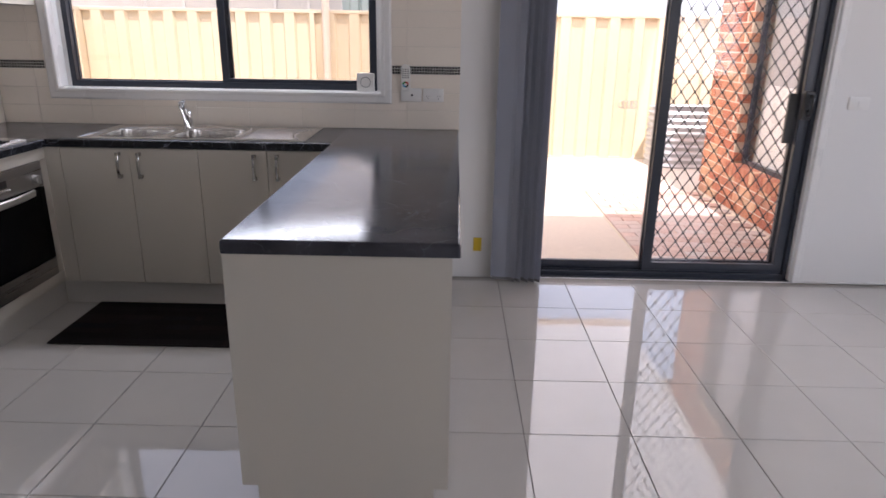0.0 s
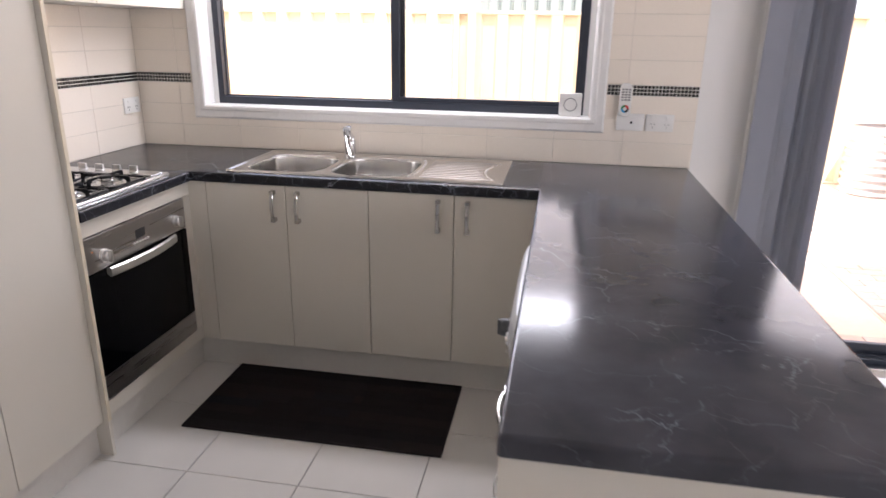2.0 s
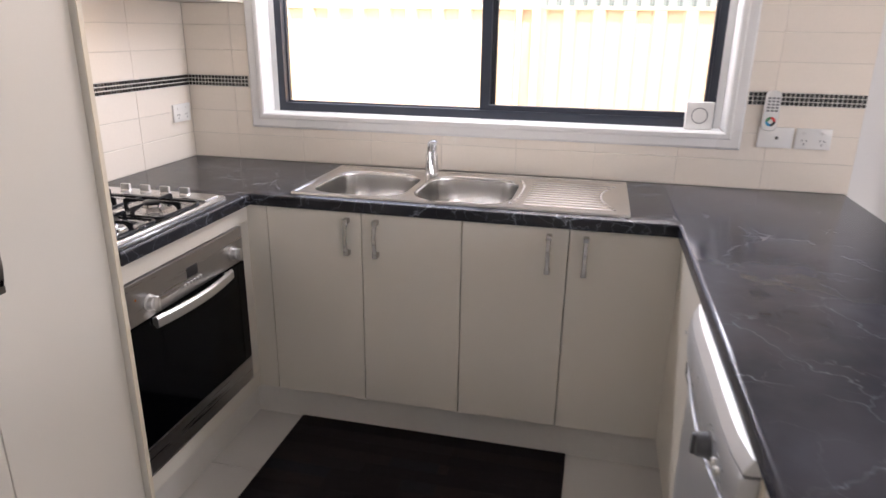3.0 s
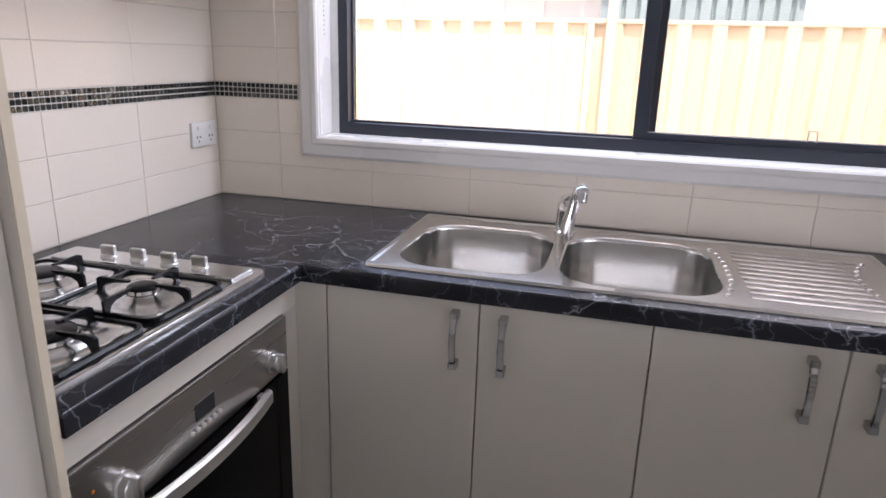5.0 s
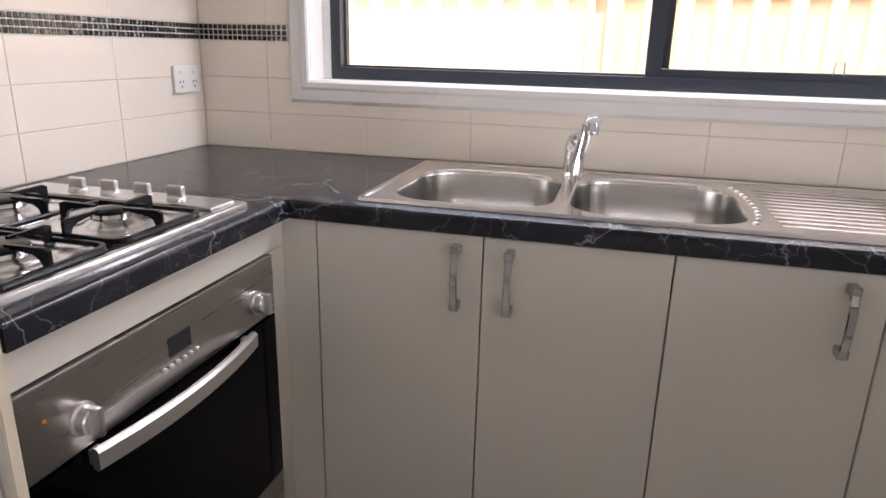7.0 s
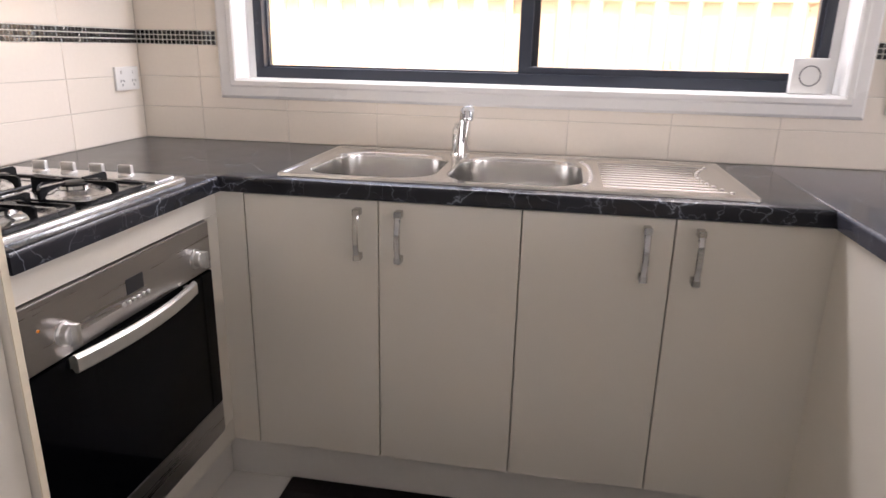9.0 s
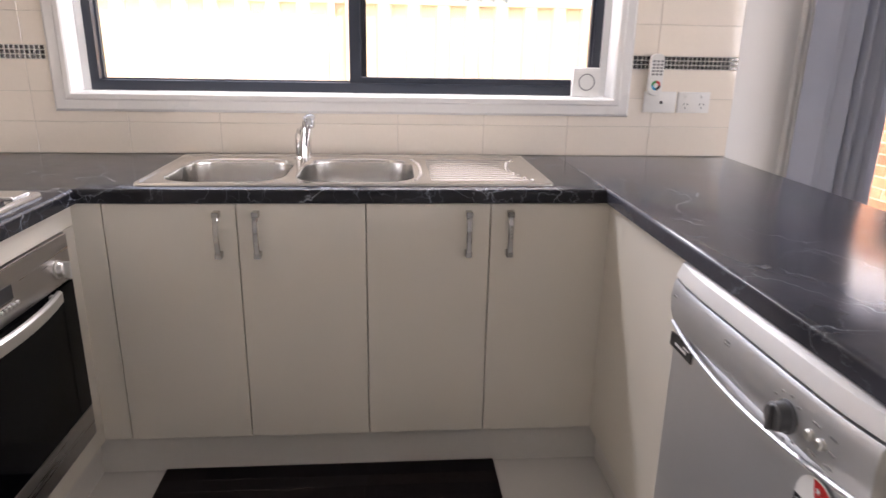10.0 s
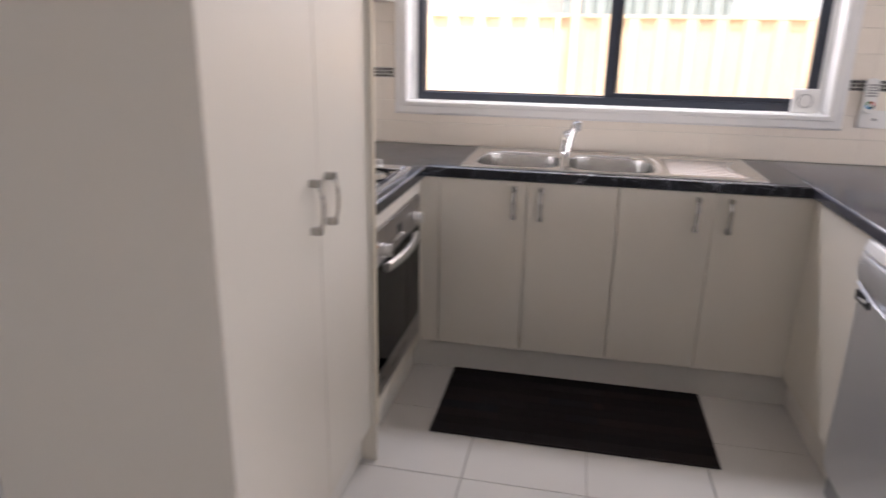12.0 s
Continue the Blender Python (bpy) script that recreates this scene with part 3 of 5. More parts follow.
# safety marking on the fixed pane: a row of small rings
for i in range(4):
    ring = bmesh.new()
    c = Vector((3.013 + i * 0.025, 0.6985, 1.051))
    sweep(ring, [c + Vector((0.015 * math.cos(a), 0, 0.021 * math.sin(a))) for a in [2 * math.pi * k / 20 for k in range(21)]], 0.004, 0.001, up=(0, 1, 0))
    part("safety_ring", ring, white_plastic, left_leaf, "white ring of the safety marking")

# architrave round the door
architrave(door, DX0 - 0.001, DX1 + 0.001, -0.30, DZ1 + 0.001, 0.050, NORTH + 0.009)
for ob in [o for o in door.children if o.name.startswith("architrave")]:
    zs = [v.co.z for v in ob.data.vertices]
    for v in ob.data.vertices:
        v.co.z = max(v.co.z, 0.001)
    if max(zs) < 0.5:
        bpy.data.objects.remove(ob)
for x0, x1 in ((DX0 - 0.001, DX0 + 0.012), (DX1 - 0.012, DX1 + 0.001)):
    part("reveal", B(x0, x1, NORTH + 0.004, 0.639, 0.007, DZ1), trim_paint, door)

# ---- outside ----
single("ground", slab([-300, WEST - 0.2, EAST + 0.2, 300], [-300, SOUTH - 0.2, NORTH + 0.2, 300],
       lambda u, v: not (WEST - 0.2 < u < EAST + 0.2 and SOUTH - 0.2 < v < NORTH + 0.2), -0.16, -0.06, "z"), ground_mat,
       "pale sandy concrete yard running to the horizon", "ground", kind=STONE)
terrace = thing("pavement", (3.6, 1.8, -0.06), "terracotta brick pavers beside the house", "paving", kind=STONE)
part("paving_bed", slab([2.2, 3.36, 4.56], [0.852, 1.075, 3.3], lambda u, v: v < 1.07 or u > 3.36, -0.075, -0.052, "z"), mortar_mat, terrace)

fence = thing("fence", (0, 5.32, -0.06), "cream ribbed steel panel fence with posts and rails", "fence", kind="")
FZ0, FZ1 = -0.04, 1.66


def ribbed_sheet(x0, x1, y, z0, z1, pitch=0.30):
    bm = bmesh.new()
    pts, x = [], x0
    while x < x1 - 0.001:
        for dx, dy in ((0, 0), (0.115, 0), (0.140, -0.042), (0.255, -0.042), (0.280, 0)):
            if x + dx <= x1:
                pts.append((x + dx, y + dy))
        x += pitch
    pts.append((x1, y))
    low = [bm.verts.new((px, py, z0)) for px, py in pts]
    high = [bm.verts.new((px, py, z1)) for px, py in pts]
    for i in range(len(pts) - 1):
        bm.faces.new((low[i], low[i + 1], high[i + 1], high[i]))
    bmesh.ops.recalc_face_normals(bm, faces=bm.faces)
    bmesh.ops.solidify(bm, geom=bm.faces[:], thickness=0.002)
    return bm


for i in range(-1, 5):
    x0 = 0.265 + i * 2.90
    part("panel", ribbed_sheet(x0 + 0.02, x0 + 2.88, 5.32, FZ0, FZ1), fence_mat, fence)
    part("post", B(x0 - 0.030, x0 + 0.030, 5.27, 5.35, -0.08, FZ1 + 0.045, bevel=0.004), fence_post_mat, fence)
    part("rail", B(x0 + 0.03, x0 + 2.87, 5.275, 5.345, FZ1, FZ1 + 0.040, bevel=0.006), fence_post_mat, fence)
    part("bottom_rail", B(x0 + 0.03, x0 + 2.87, 5.275, 5.345, FZ0 - 0.045, FZ0, bevel=0.004), fence_post_mat, fence)

# side fence that meets the long one at its end post
side_fence = thing("fence", (-2.62, 3.0, -0.06), "cream ribbed steel side fence in shade", "fence")
for k in range(2):
    y0 = 5.26 - (k + 1) * 2.40
    sheet = ribbed_sheet(y0 + 0.02, y0 + 2.38, 2.62, FZ0, FZ1)
    bmesh.ops.rotate(sheet, verts=sheet.verts, cent=(0, 0, 0), matrix=Matrix.Rotation(radians(90), 3, "Z"))
    part("panel", sheet, fence_mat, side_fence)
    part("post", B(-2.66, -2.58, y0 - 0.03, y0 + 0.03, -0.08, FZ1 + 0.045, bevel=0.004), fence_post_mat, side_fence)
    part("rail", B(-2.655, -2.585, y0 + 0.03, y0 + 2.37, FZ1, FZ1 + 0.040, bevel=0.006), fence_post_mat, side_fence)

# covered patio: ribbed translucent sheets on a beam and a steel post
patio = thing("patio_roof", (2.5, 3.3, -0.06), "tan translucent ribbed patio roof on a steel post", "roof")
bm = bmesh.new()
cyl(bm, (0.45, 5.20, -0.06), (0.45, 5.20, 2.31), 0.045, sides=20)
part("post", bm, post_mat, patio, "pinkish painted steel post", smooth=True)
part("beam", B(0.40, 4.56, 5.17, 5.23, 2.311, 2.395, bevel=0.004), post_mat, patio)
for k in range(5):
    x0 = 0.43 + k * 0.826
    sheet = bmesh.new()
    low, high, x = [], [], x0
    for i in range(33):
        x, h = x0 + 0.822 * i / 32, 0.018 * max(0.0, math.sin(i * math.pi / 4)) ** 0.6
        low.append(sheet.verts.new((x, 1.345, 2.400 + h)))
        high.append(sheet.verts.new((x, 5.300, 2.400 + h)))
    for i in range(32):
        sheet.faces.new((low[i], low[i + 1], high[i + 1], high[i]))
    part("sheet", sheet, patio_sheet_mat, patio)

# galvanised raised garden bed
bed = thing("garden_bed", (5.5, 4.93, -0.06), "corrugated galvanised round-ended garden bed by the fence", "garden bed")
bm = bmesh.new()


def stadium(off, z, n=14):
    out = []
    for cx, a0 in ((6.3, -90), (4.72, 90)):
        for k in range(n + 1):
            a = radians(a0 + 180 * k / n)
            out.append(bm.verts.new((cx + (0.30 + off) * math.cos(a), 4.93 + (0.30 + off) * math.sin(a), z)))
    return out


rings = []
for k in range(73):
    rings.append(stadium(0.012 * math.sin(k * math.pi / 4), -0.06 + 0.70 * k / 72))
for a, b in zip(rings, rings[1:]):
    for i in range(len(a)):
        bm.faces.new((a[i], a[(i + 1) % len(a)], b[(i + 1) % len(b)], b[i]))
part("corrugated_wall", bm, zinc_mat, bed, smooth=True)
bm = bmesh.new()
bm.faces.new(stadium(-0.005, 0.56))
part("soil", bm, soil_mat, bed, "dark garden soil")

# brick wing of the house with a window
wing = thing("wall_wing", (4.7, 2.0, -0.06), "red brick wing of the house with a dark framed window", "wall", kind=STONE)
BX, BY0, BY1, BZ1 = 4.585, NORTH + 0.255, 3.50, 2.46
VY0, VY1, VZ0, VZ1 = 1.10, 2.745, 0.35, 2.06
part("backing", slab([BY0, VY0 - 0.012, VY1 + 0.016, BY1 - 0.012], [-0.1, VZ0 - 0.03, VZ1, BZ1], lambda u, v: not (VY0 < u < VY1 and VZ0 < v < VZ1), BX + 0.006, BX + 0.11, "x"), mortar_mat, wing)
part("end_backing", B(BX + 0.12, EAST + 0.25, BY1 - 0.11, BY1 - 0.012, -0.1, BZ1), mortar_mat, wing)
part("wing_room_wall", B(BX + 0.60, BX + 0.64, BY0, BY1 - 0.12, -0.1, BZ1), plaster, wing)
wing_window = part("window_frame", slab([VY0, VY0 + 0.045, (VY0 + VY1) / 2 - 0.02, (VY0 + VY1) / 2 + 0.02, VY1 - 0.045, VY1], [VZ0, VZ0 + 0.05, VZ1 - 0.05, VZ1],
                   lambda u, v: v < VZ0 + 0.05 or v > VZ1 - 0.05 or u < VY0 + 0.045 or u > VY1 - 0.045 or abs(u - (VY0 + VY1) / 2) < 0.02, BX + 0.075, BX + 0.115, "x"), frame_mat, wing)
p = part("pane", B(BX + 0.090, BX + 0.094, VY0 + 0.04, VY1 - 0.04, VZ0 + 0.045, VZ1 - 0.045), pane_mat, wing_window)
p.visible_shadow = False
blind_grey = material("grey_roller_blind", (0.42, 0.41, 0.42), 0.8, vary=0.08, scale=3, fine=200)
part("roller_blind", B(BX + 0.170, BX + 0.174, VY0 + 0.02, VY1 - 0.02, VZ0 + 0.01, VZ1 - 0.01), blind_grey, wing, "grey roller blind drawn down inside")
part("inner_curtain", B(BX + 0.150, BX + 0.156, VY0 + 0.10, VY1 - 0.12, VZ0 + 0.01, 1.06), trim_paint, wing, "pale half curtain behind the glass")
single("wing_eave", B(4.60, EAST + 0.6, NORTH + 0.76, 3.85, 2.47, 2.60), house_mat, "pale soffit of the wing's roof", "eave", kind=STONE)

# houses beyond the fence
nb = thing("neighbour_house", (-3, 11.5, -0.06), "pale rendered house with slate steel roof beyond the fence", "house")
part("wall", slab([-9, -4.2, -2.6, -1.6, -0.2, 3.0], [-0.1, 1.6, 2.3, 2.6], lambda u, v: not (1.6 < v < 2.3 and (-4.2 < u < -2.6 or -1.6 < u < -0.2)), 10.6, 10.8, "y"), house_mat, nb)
for x0, x1 in ((-4.2, -2.6), (-1.6, -0.2)):
    wf = part("window", slab([x0, x0 + 0.05, (x0 + x1) / 2 - 0.025, (x0 + x1) / 2 + 0.025, x1 - 0.05, x1], [1.6, 1.65, 2.25, 2.3],
              lambda u, v, x0=x0, x1=x1: v < 1.65 or v > 2.25 or u < x0 + 0.05 or u > x1 - 0.05 or abs(u - (x0 + x1) / 2) < 0.025, 10.62, 10.68, "y"), trim_paint, nb)
    part("pane", B(x0 + 0.05, x1 - 0.05, 10.65, 10.655, 1.65, 2.25), house_mat, wf)
bm = bmesh.new()
ridge = [bm.verts.new(c) for c in ((-9.6, 10.0, 2.6), (3.6, 10.0, 2.6), (3.6, 14, 4.4), (-9.6, 14, 4.4), (-9.6, 18, 2.6), (3.6, 18, 2.6))]
bm.faces.new(ridge[:4])
bm.faces.new((ridge[3], ridge[2], ridge[5], ridge[4]))
bmesh.ops.solidify(bm, geom=bm.faces[:], thickness=0.12)
part("roof", bm, roof_mat, nb)
part("gutter", B(-9.6, 3.6, 9.90, 10.02, 2.50, 2.62, bevel=0.01), trim_paint, nb)
shed = thing("garden_shed", (1.3, 8.5, -0.06), "grey-green ribbed steel shed beyond the fence", "shed")
part("wall", ribbed_sheet(0.20, 2.60, 8.0, -0.1, 2.25, pitch=0.18), shed_mat, shed)
part("side_wall", B(0.20, 0.23, 8.01, 9.6, -0.1, 2.25), shed_mat, shed)
part("side_wall", B(2.57, 2.60, 8.01, 9.6, -0.1, 2.25), shed_mat, shed)
part("roof", B(0.10, 2.70, 7.9, 9.7, 2.26, 2.32, bevel=0.01), roof_mat, shed)

# ---- kitchen ----
CT, CB = 0.900, 0.862            # worktop top and underside
FRONT_Y, FRONT_X, ISL_X = 0.012, -0.022, 1.440


def bow_handle(parent, centre, length, out, along, name="handle"):
    """A bowed flat bar handle with square feet. out and along are unit directions."""
    c, o, a = Vector(centre), Vector(out), Vector(along)
    bm = bmesh.new()
    pts = []
    for k in range(13):
        q = k / 12 * 2 - 1
        pts.append(c + a * (q * (length / 2 - 0.008)) + o * (0.031 - 0.010 * q * q))
    sweep(bm, pts, 0.0145, 0.005, up=tuple(o), round_edge=0.0018)
    for q in (-1, 1):
        foot = c + a * (q * (length / 2 - 0.008))
        sweep(bm, [foot, foot + o * 0.0245], 0.0185, 0.018, up=tuple(a), round_edge=0.0022)
        cap = c + a * (q * (length / 2 - 0.013)) + o * 0.0235
        sweep(bm, [cap - a * 0.012, cap + a * 0.012], 0.0155, 0.004, up=tuple(o), round_edge=0.001)
    return part(name, bm, handle_mat, parent, "bowed satin chrome handle", smooth=True)


def base_cabinet(x0, x1, near=0.050):
    mid = (x0 + x1) / 2
    cab = thing("base_cabinet", (mid, 0.3, 0.14), "cream laminate two-door base cabinet under the sink worktop", "cabinet", "base cabinets along the window wall")
    part("body", B(x0, x1, FRONT_Y + 0.045, NORTH - 0.004, 0.14, 0.735), carcass, cab)
    for a, b, hx in ((x0 + 0.0015, mid - 0.0015, mid - near), (mid + 0.0015, x1 - 0.0015, mid + 0.054)):
        d = part("door", B(a, b, FRONT_Y, FRONT_Y + 0.017, 0.141, CB - 0.004, bevel=0.0012, segments=1), laminate, cab)
        bow_handle(d, (hx, FRONT_Y, 0.774), 0.130, (0, -1, 0), (0, 0, 1))
    return cab


base_cabinet(0.056, 0.754)
base_cabinet(0.754, 1.448, 0.062)
single("corner_filler", B(-0.0235, 0.0545, FRONT_Y + 0.001, FRONT_Y + 0.018, 0.141, CB - 0.003, bevel=0.001), laminate, "narrow cream laminate corner filler", "filler panel")

# toe kicks
single("kickboard", B(-0.060, 1.480, 0.055, 0.071, 0.0, 0.139), kick_mat, "cream laminate kickboard under the sink cabinets", "kickboard", kind=STONE)
single("kickboard", B(-0.076, -0.060, -1.50, 0.055, 0.0, 0.139), kick_mat, "cream laminate kickboard under oven and pantry", "kickboard", kind=STONE)
single("kickboard", B(1.480, 1.496, -0.493, 0.054, 0.0, 0.139), kick_mat, "cream laminate kickboard under the peninsula", "kickboard", kind=STONE)
single("kickboard", B(1.480, 1.496, -1.590, -1.130, 0.0, 0.139), kick_mat, "cream laminate kickboard under the drawers", "kickboard", kind=STONE)

# worktop: one U-shaped top with a sink cut-out and a rounded front edge
cut = (0.155, 0.925, 0.075, 0.490)
worktop = thing("worktop", (0.7, 0.3, CB), "charcoal marbled laminate U-shaped kitchen worktop with rounded edge", "worktop")
for nm, us, vs, joint in (
        ("hob_section", [WEST + 0.001, 0.0], [-0.654, -0.0003], lambda m: m.y > -0.01 and m.x < -0.001),
        ("corner_section", [WEST + 0.001, 0.0], [0.0, NORTH - 0.001], lambda m: True),
        ("sink_section", [0.0003, cut[0], cut[1], 1.4237], [0.0, cut[2], cut[3], NORTH - 0.001], lambda m: m.x > 1.42 or m.x < 0.01),
        ("peninsula_section", [1.424, 2.062], [-1.612, 0.0, NORTH - 0.001], lambda m: m.x < 1.43 and m.y > 0)):
    top = slab(us, vs, lambda u, v: not (cut[0] < u < cut[1] and cut[2] < v < cut[3]), CB, CT, "z")
    fronts = []
    for e in top.edges:
        if len(e.link_faces) == 2 and e.calc_face_angle(0) > 0.5:
            a, b = (v.co for v in e.verts)
            m = (a + b) / 2
            inside = cut[0] - 0.01 < m.x < cut[1] + 0.01 and cut[2] - 0.01 < m.y < cut[3] + 0.01
            upper_edge = a.z > CT - 0.001 and b.z > CT - 0.001 and not inside and m.y < NORTH - 0.01 and m.x > WEST + 0.01
            corner = abs(a.z - b.z) > 0.01 and abs(m.y + 1.612) < 0.01
            if (upper_edge or corner) and not joint(m):
                fronts.append(e)
    bmesh.ops.bevel(top, geom=fronts, offset=0.010, segments=4, affect="EDGES", profile=0.5, clamp_overlap=True)
    part(nm, top, top_mat if nm != "peninsula_section" else calm_lit_top_mat, worktop, smooth=True)

# sink
sink = thing("sink", (0.70, 0.30, CT), "stainless steel double bowl sink with ribbed drainer", "sink")
SX, SY = (0.129, 1.286), (0.046, 0.548)


def rounded(x0, x1, y0, y1, r, n=8):
    pts = []
    for cx, cy, a0 in ((x1 - r, y1 - r, 0), (x0 + r, y1 - r, 90), (x0 + r, y0 + r, 180), (x1 - r, y0 + r, 270)):
        for k in range(n + 1):
            a = radians(a0 + 90 * k / n)
            pts.append((cx + r * math.cos(a), cy + r * math.sin(a)))
    return pts


def loop(bm, pts, z):
    vs_ = [bm.verts.new((x, y, z)) for x, y in pts]
    es = [bm.edges.new((vs_[i], vs_[(i + 1) % len(vs_)])) for i in range(len(vs_))]
    return vs_, es


def skin(bm, a, b):
    for i in range(len(a)):
        bm.faces.new((a[i], a[(i + 1) % len(a)], b[(i + 1) % len(b)], b[i]))


bowls = ((0.170, 0.521, 0.080, 0.466), (0.545, 0.898, 0.078, 0.480))
deck = bmesh.new()
ZD = CT + 0.004
outer_low, _ = loop(deck, rounded(SX[0], SX[1], SY[0], SY[1], 0.014), CT + 0.0005)
outer_rim, _ = loop(deck, rounded(SX[0] + 0.002, SX[1] - 0.002, SY[0] + 0.002, SY[1] - 0.002, 0.013), CT + 0.007)
outer_in, _ = loop(deck, rounded(SX[0] + 0.010, SX[1] - 0.010, SY[0] + 0.010, SY[1] - 0.010, 0.012), CT + 0.007)
deck_out, e0 = loop(deck, rounded(SX[0] + 0.016, SX[1] - 0.016, SY[0] + 0.016, SY[1] - 0.016, 0.012), ZD)
skin(deck, outer_low, outer_rim)
skin(deck, outer_rim, outer_in)
skin(deck, outer_in, deck_out)
edges = list(e0)
for x0, x1, y0, y1 in bowls:
    r = 0.105
    edges += loop(deck, rounded(x0, x1, y0, y1, r), ZD)[1]
bmesh.ops.triangle_fill(deck, use_beauty=True, use_dissolve=False, edges=edges)
bmesh.ops.recalc_face_normals(deck, faces=deck.faces)
deck_part = part("deck", deck, sink_steel, sink, smooth=True)
for poly in deck_part.data.polygons:
    if abs(poly.normal.z) > 0.999:
        poly.use_smooth = False
for x0, x1, y0, y1 in bowls:
    bm = bmesh.new()
    prev = None
    for inset, z in ((0.0, ZD), (0.004, ZD - 0.002), (0.006, ZD - 0.007), (0.0065, ZD - 0.012), (0.0100, 0.800), (0.0115, 0.775), (0.016, 0.760), (0.026, 0.750), (0.040, 0.747), (0.13, 0.744)):
        ring, _ = loop(bm, rounded(x0 + inset, x1 - inset, y0 + inset, y1 - inset, max(0.105 - inset * 0.7, 0.02)), z)
        if prev:
            skin(bm, prev, ring)
        prev = ring
    bm.faces.new(prev)
    bmesh.ops.recalc_face_normals(bm, faces=bm.faces)
    for f in bm.faces:
        f.normal_flip()
    bowl = part("bowl", bm, bowl_steel, sink, smooth=True)
    c = ((x0 + x1) / 2, (y0 + y1) / 2, 0.745)
    part("waste", revolve(bmesh.new(), c, [(0.045, 0.0), (0.043, 0.003), (0.034, 0.004), (0.030, 0.001), (0.008, 0.001)]), chrome, bowl, "chrome waste outlet", smooth=True)
drain = bmesh.new()
for i in range(11):
    y = 0.115 + i * 0.034
    bow = -0.045 * (1 - ((i - 5) / 5) ** 2)
    xs = [0.940 + k * (0.285 + bow) / 12 for k in range(13)]
    rows_ = []
    for k, x in enumerate(xs):
        h = 0.0014 if 0 < k < 12 else 0.0
        rows_.append([drain.verts.new((x, y + d, ZD + 0.0006 + h * q)) for d, q in ((-0.0065, 0), (-0.0035, 0.8), (0, 1), (0.0035, 0.8), (0.0065, 0))])
    for a, b in zip(rows_, rows_[1:]):
        for k in range(4):
            drain.faces.new((a[k], b[k], b[k + 1], a[k + 1]))
bmesh.ops.recalc_face_normals(drain, faces=drain.faces)
part("drainer_ribs", drain, drain_steel, sink, "pressed steel drainer ribs", smooth=True)
dots = bmesh.new()
for i in range(11):
    s = i / 10 * 2 - 1
    for x in (0.916 - 0.020 * abs(s) ** 3, 1.236 - 0.045 * (1 - s * s)):
        bmesh.ops.create_uvsphere(dots, u_segments=10, v_segments=6, radius=0.0048, matrix=Matrix.Translation((x, 0.285 + 0.170 * s, ZD)) @ Matrix.Diagonal((1.4, 1, 0.7, 1)))
tagged(part("drainer_beads", dots, drain_steel, sink, smooth=True), kind="stuff")

# mixer tap
tap = thing("tap", (0.531, 0.492, ZD), "chrome single-lever mixer tap behind the sink", "tap")
TX, TY = 0.531, 0.492
part("base", revolve(bmesh.new(), (TX, TY, ZD), [(0.029, 0.0), (0.029, 0.004), (0.0255, 0.007), (0.0255, 0.062), (0.024, 0.064)]), chrome, tap, smooth=True)


def limb(bm, stations, sides=20):
    """A tube of oval section along stations of (place, half width across x, half depth)."""
    rings = []
    for k, (p, a, b) in enumerate(stations):
        d = (Vector(stations[min(k + 1, len(stations) - 1)][0]) - Vector(stations[max(k - 1, 0)][0])).normalized()
        side = d.cross(Vector((0, -1, 1))).normalized() if abs(d.x) < 0.9 else Vector((0, 1, 0))
        nor = side.cross(d).normalized()
        rings.append([bm.verts.new(Vector(p) + side * a * math.cos(q) + nor * b * math.sin(q)) for q in [2 * math.pi * m / sides for m in range(sides)]])
    for a, b in zip(rings, rings[1:]):
        skin(bm, a, b)
    bm.faces.new(rings[0][::-1])
    bm.faces.new(rings[-1])
    bmesh.ops.recalc_face_normals(bm, faces=bm.faces)
    return bm


bm = bmesh.new()
limb(bm, [((TX + 0.003, TY - 0.012, ZD + 0.012), 0.0245, 0.017), ((TX + 0.012, TY - 0.048, ZD + 0.052), 0.0245, 0.0165), ((TX + 0.026, TY - 0.103, ZD + 0.104), 0.0235, 0.0150),
          ((TX + 0.037, TY - 0.148, ZD + 0.140), 0.0220, 0.0135), ((TX + 0.043, TY - 0.170, ZD + 0.150), 0.0205, 0.0130), ((TX + 0.047, TY - 0.188, ZD + 0.150), 0.0175, 0.0105)])
spout = part("spout", bm, chrome, tap, smooth=True)
part("nozzle", revolve(bmesh.new(), (TX + 0.044, TY - 0.174, ZD + 0.122), [(0.0135, 0.0), (0.0160, 0.001), (0.0165, 0.007), (0.0175, 0.008), (0.0180, 0.028)], 24), chrome, spout, smooth=True)
bm = bmesh.new()
limb(bm, [((TX, TY, ZD + 0.065), 0.0255, 0.0255), ((TX, TY - 0.001, ZD + 0.074), 0.0250, 0.0245), ((TX + 0.002, TY - 0.006, ZD + 0.088), 0.0215, 0.0190),
          ((TX + 0.006, TY - 0.022, ZD + 0.101), 0.0150, 0.0095), ((TX + 0.014, TY - 0.056, ZD + 0.113), 0.0105, 0.0050), ((TX + 0.020, TY - 0.078, ZD + 0.120), 0.0080, 0.0035)])
part("lever", bm, chrome, tap, smooth=True)

# oven tower under the worktop
housing = thing("oven_housing", (-0.3, -0.35, 0.14), "cream laminate housing around the built-in oven", "cabinet")
part("side_panel", B(WEST + 0.003, FRONT_X - 0.002, -0.048, -0.030, 0.14, CB - 0.002), carcass, housing)
part("top_rail", B(FRONT_X - 0.017, FRONT_X, -0.6545, FRONT_Y + 0.0011, 0.801, CB - 0.003, bevel=0.001), laminate, housing)
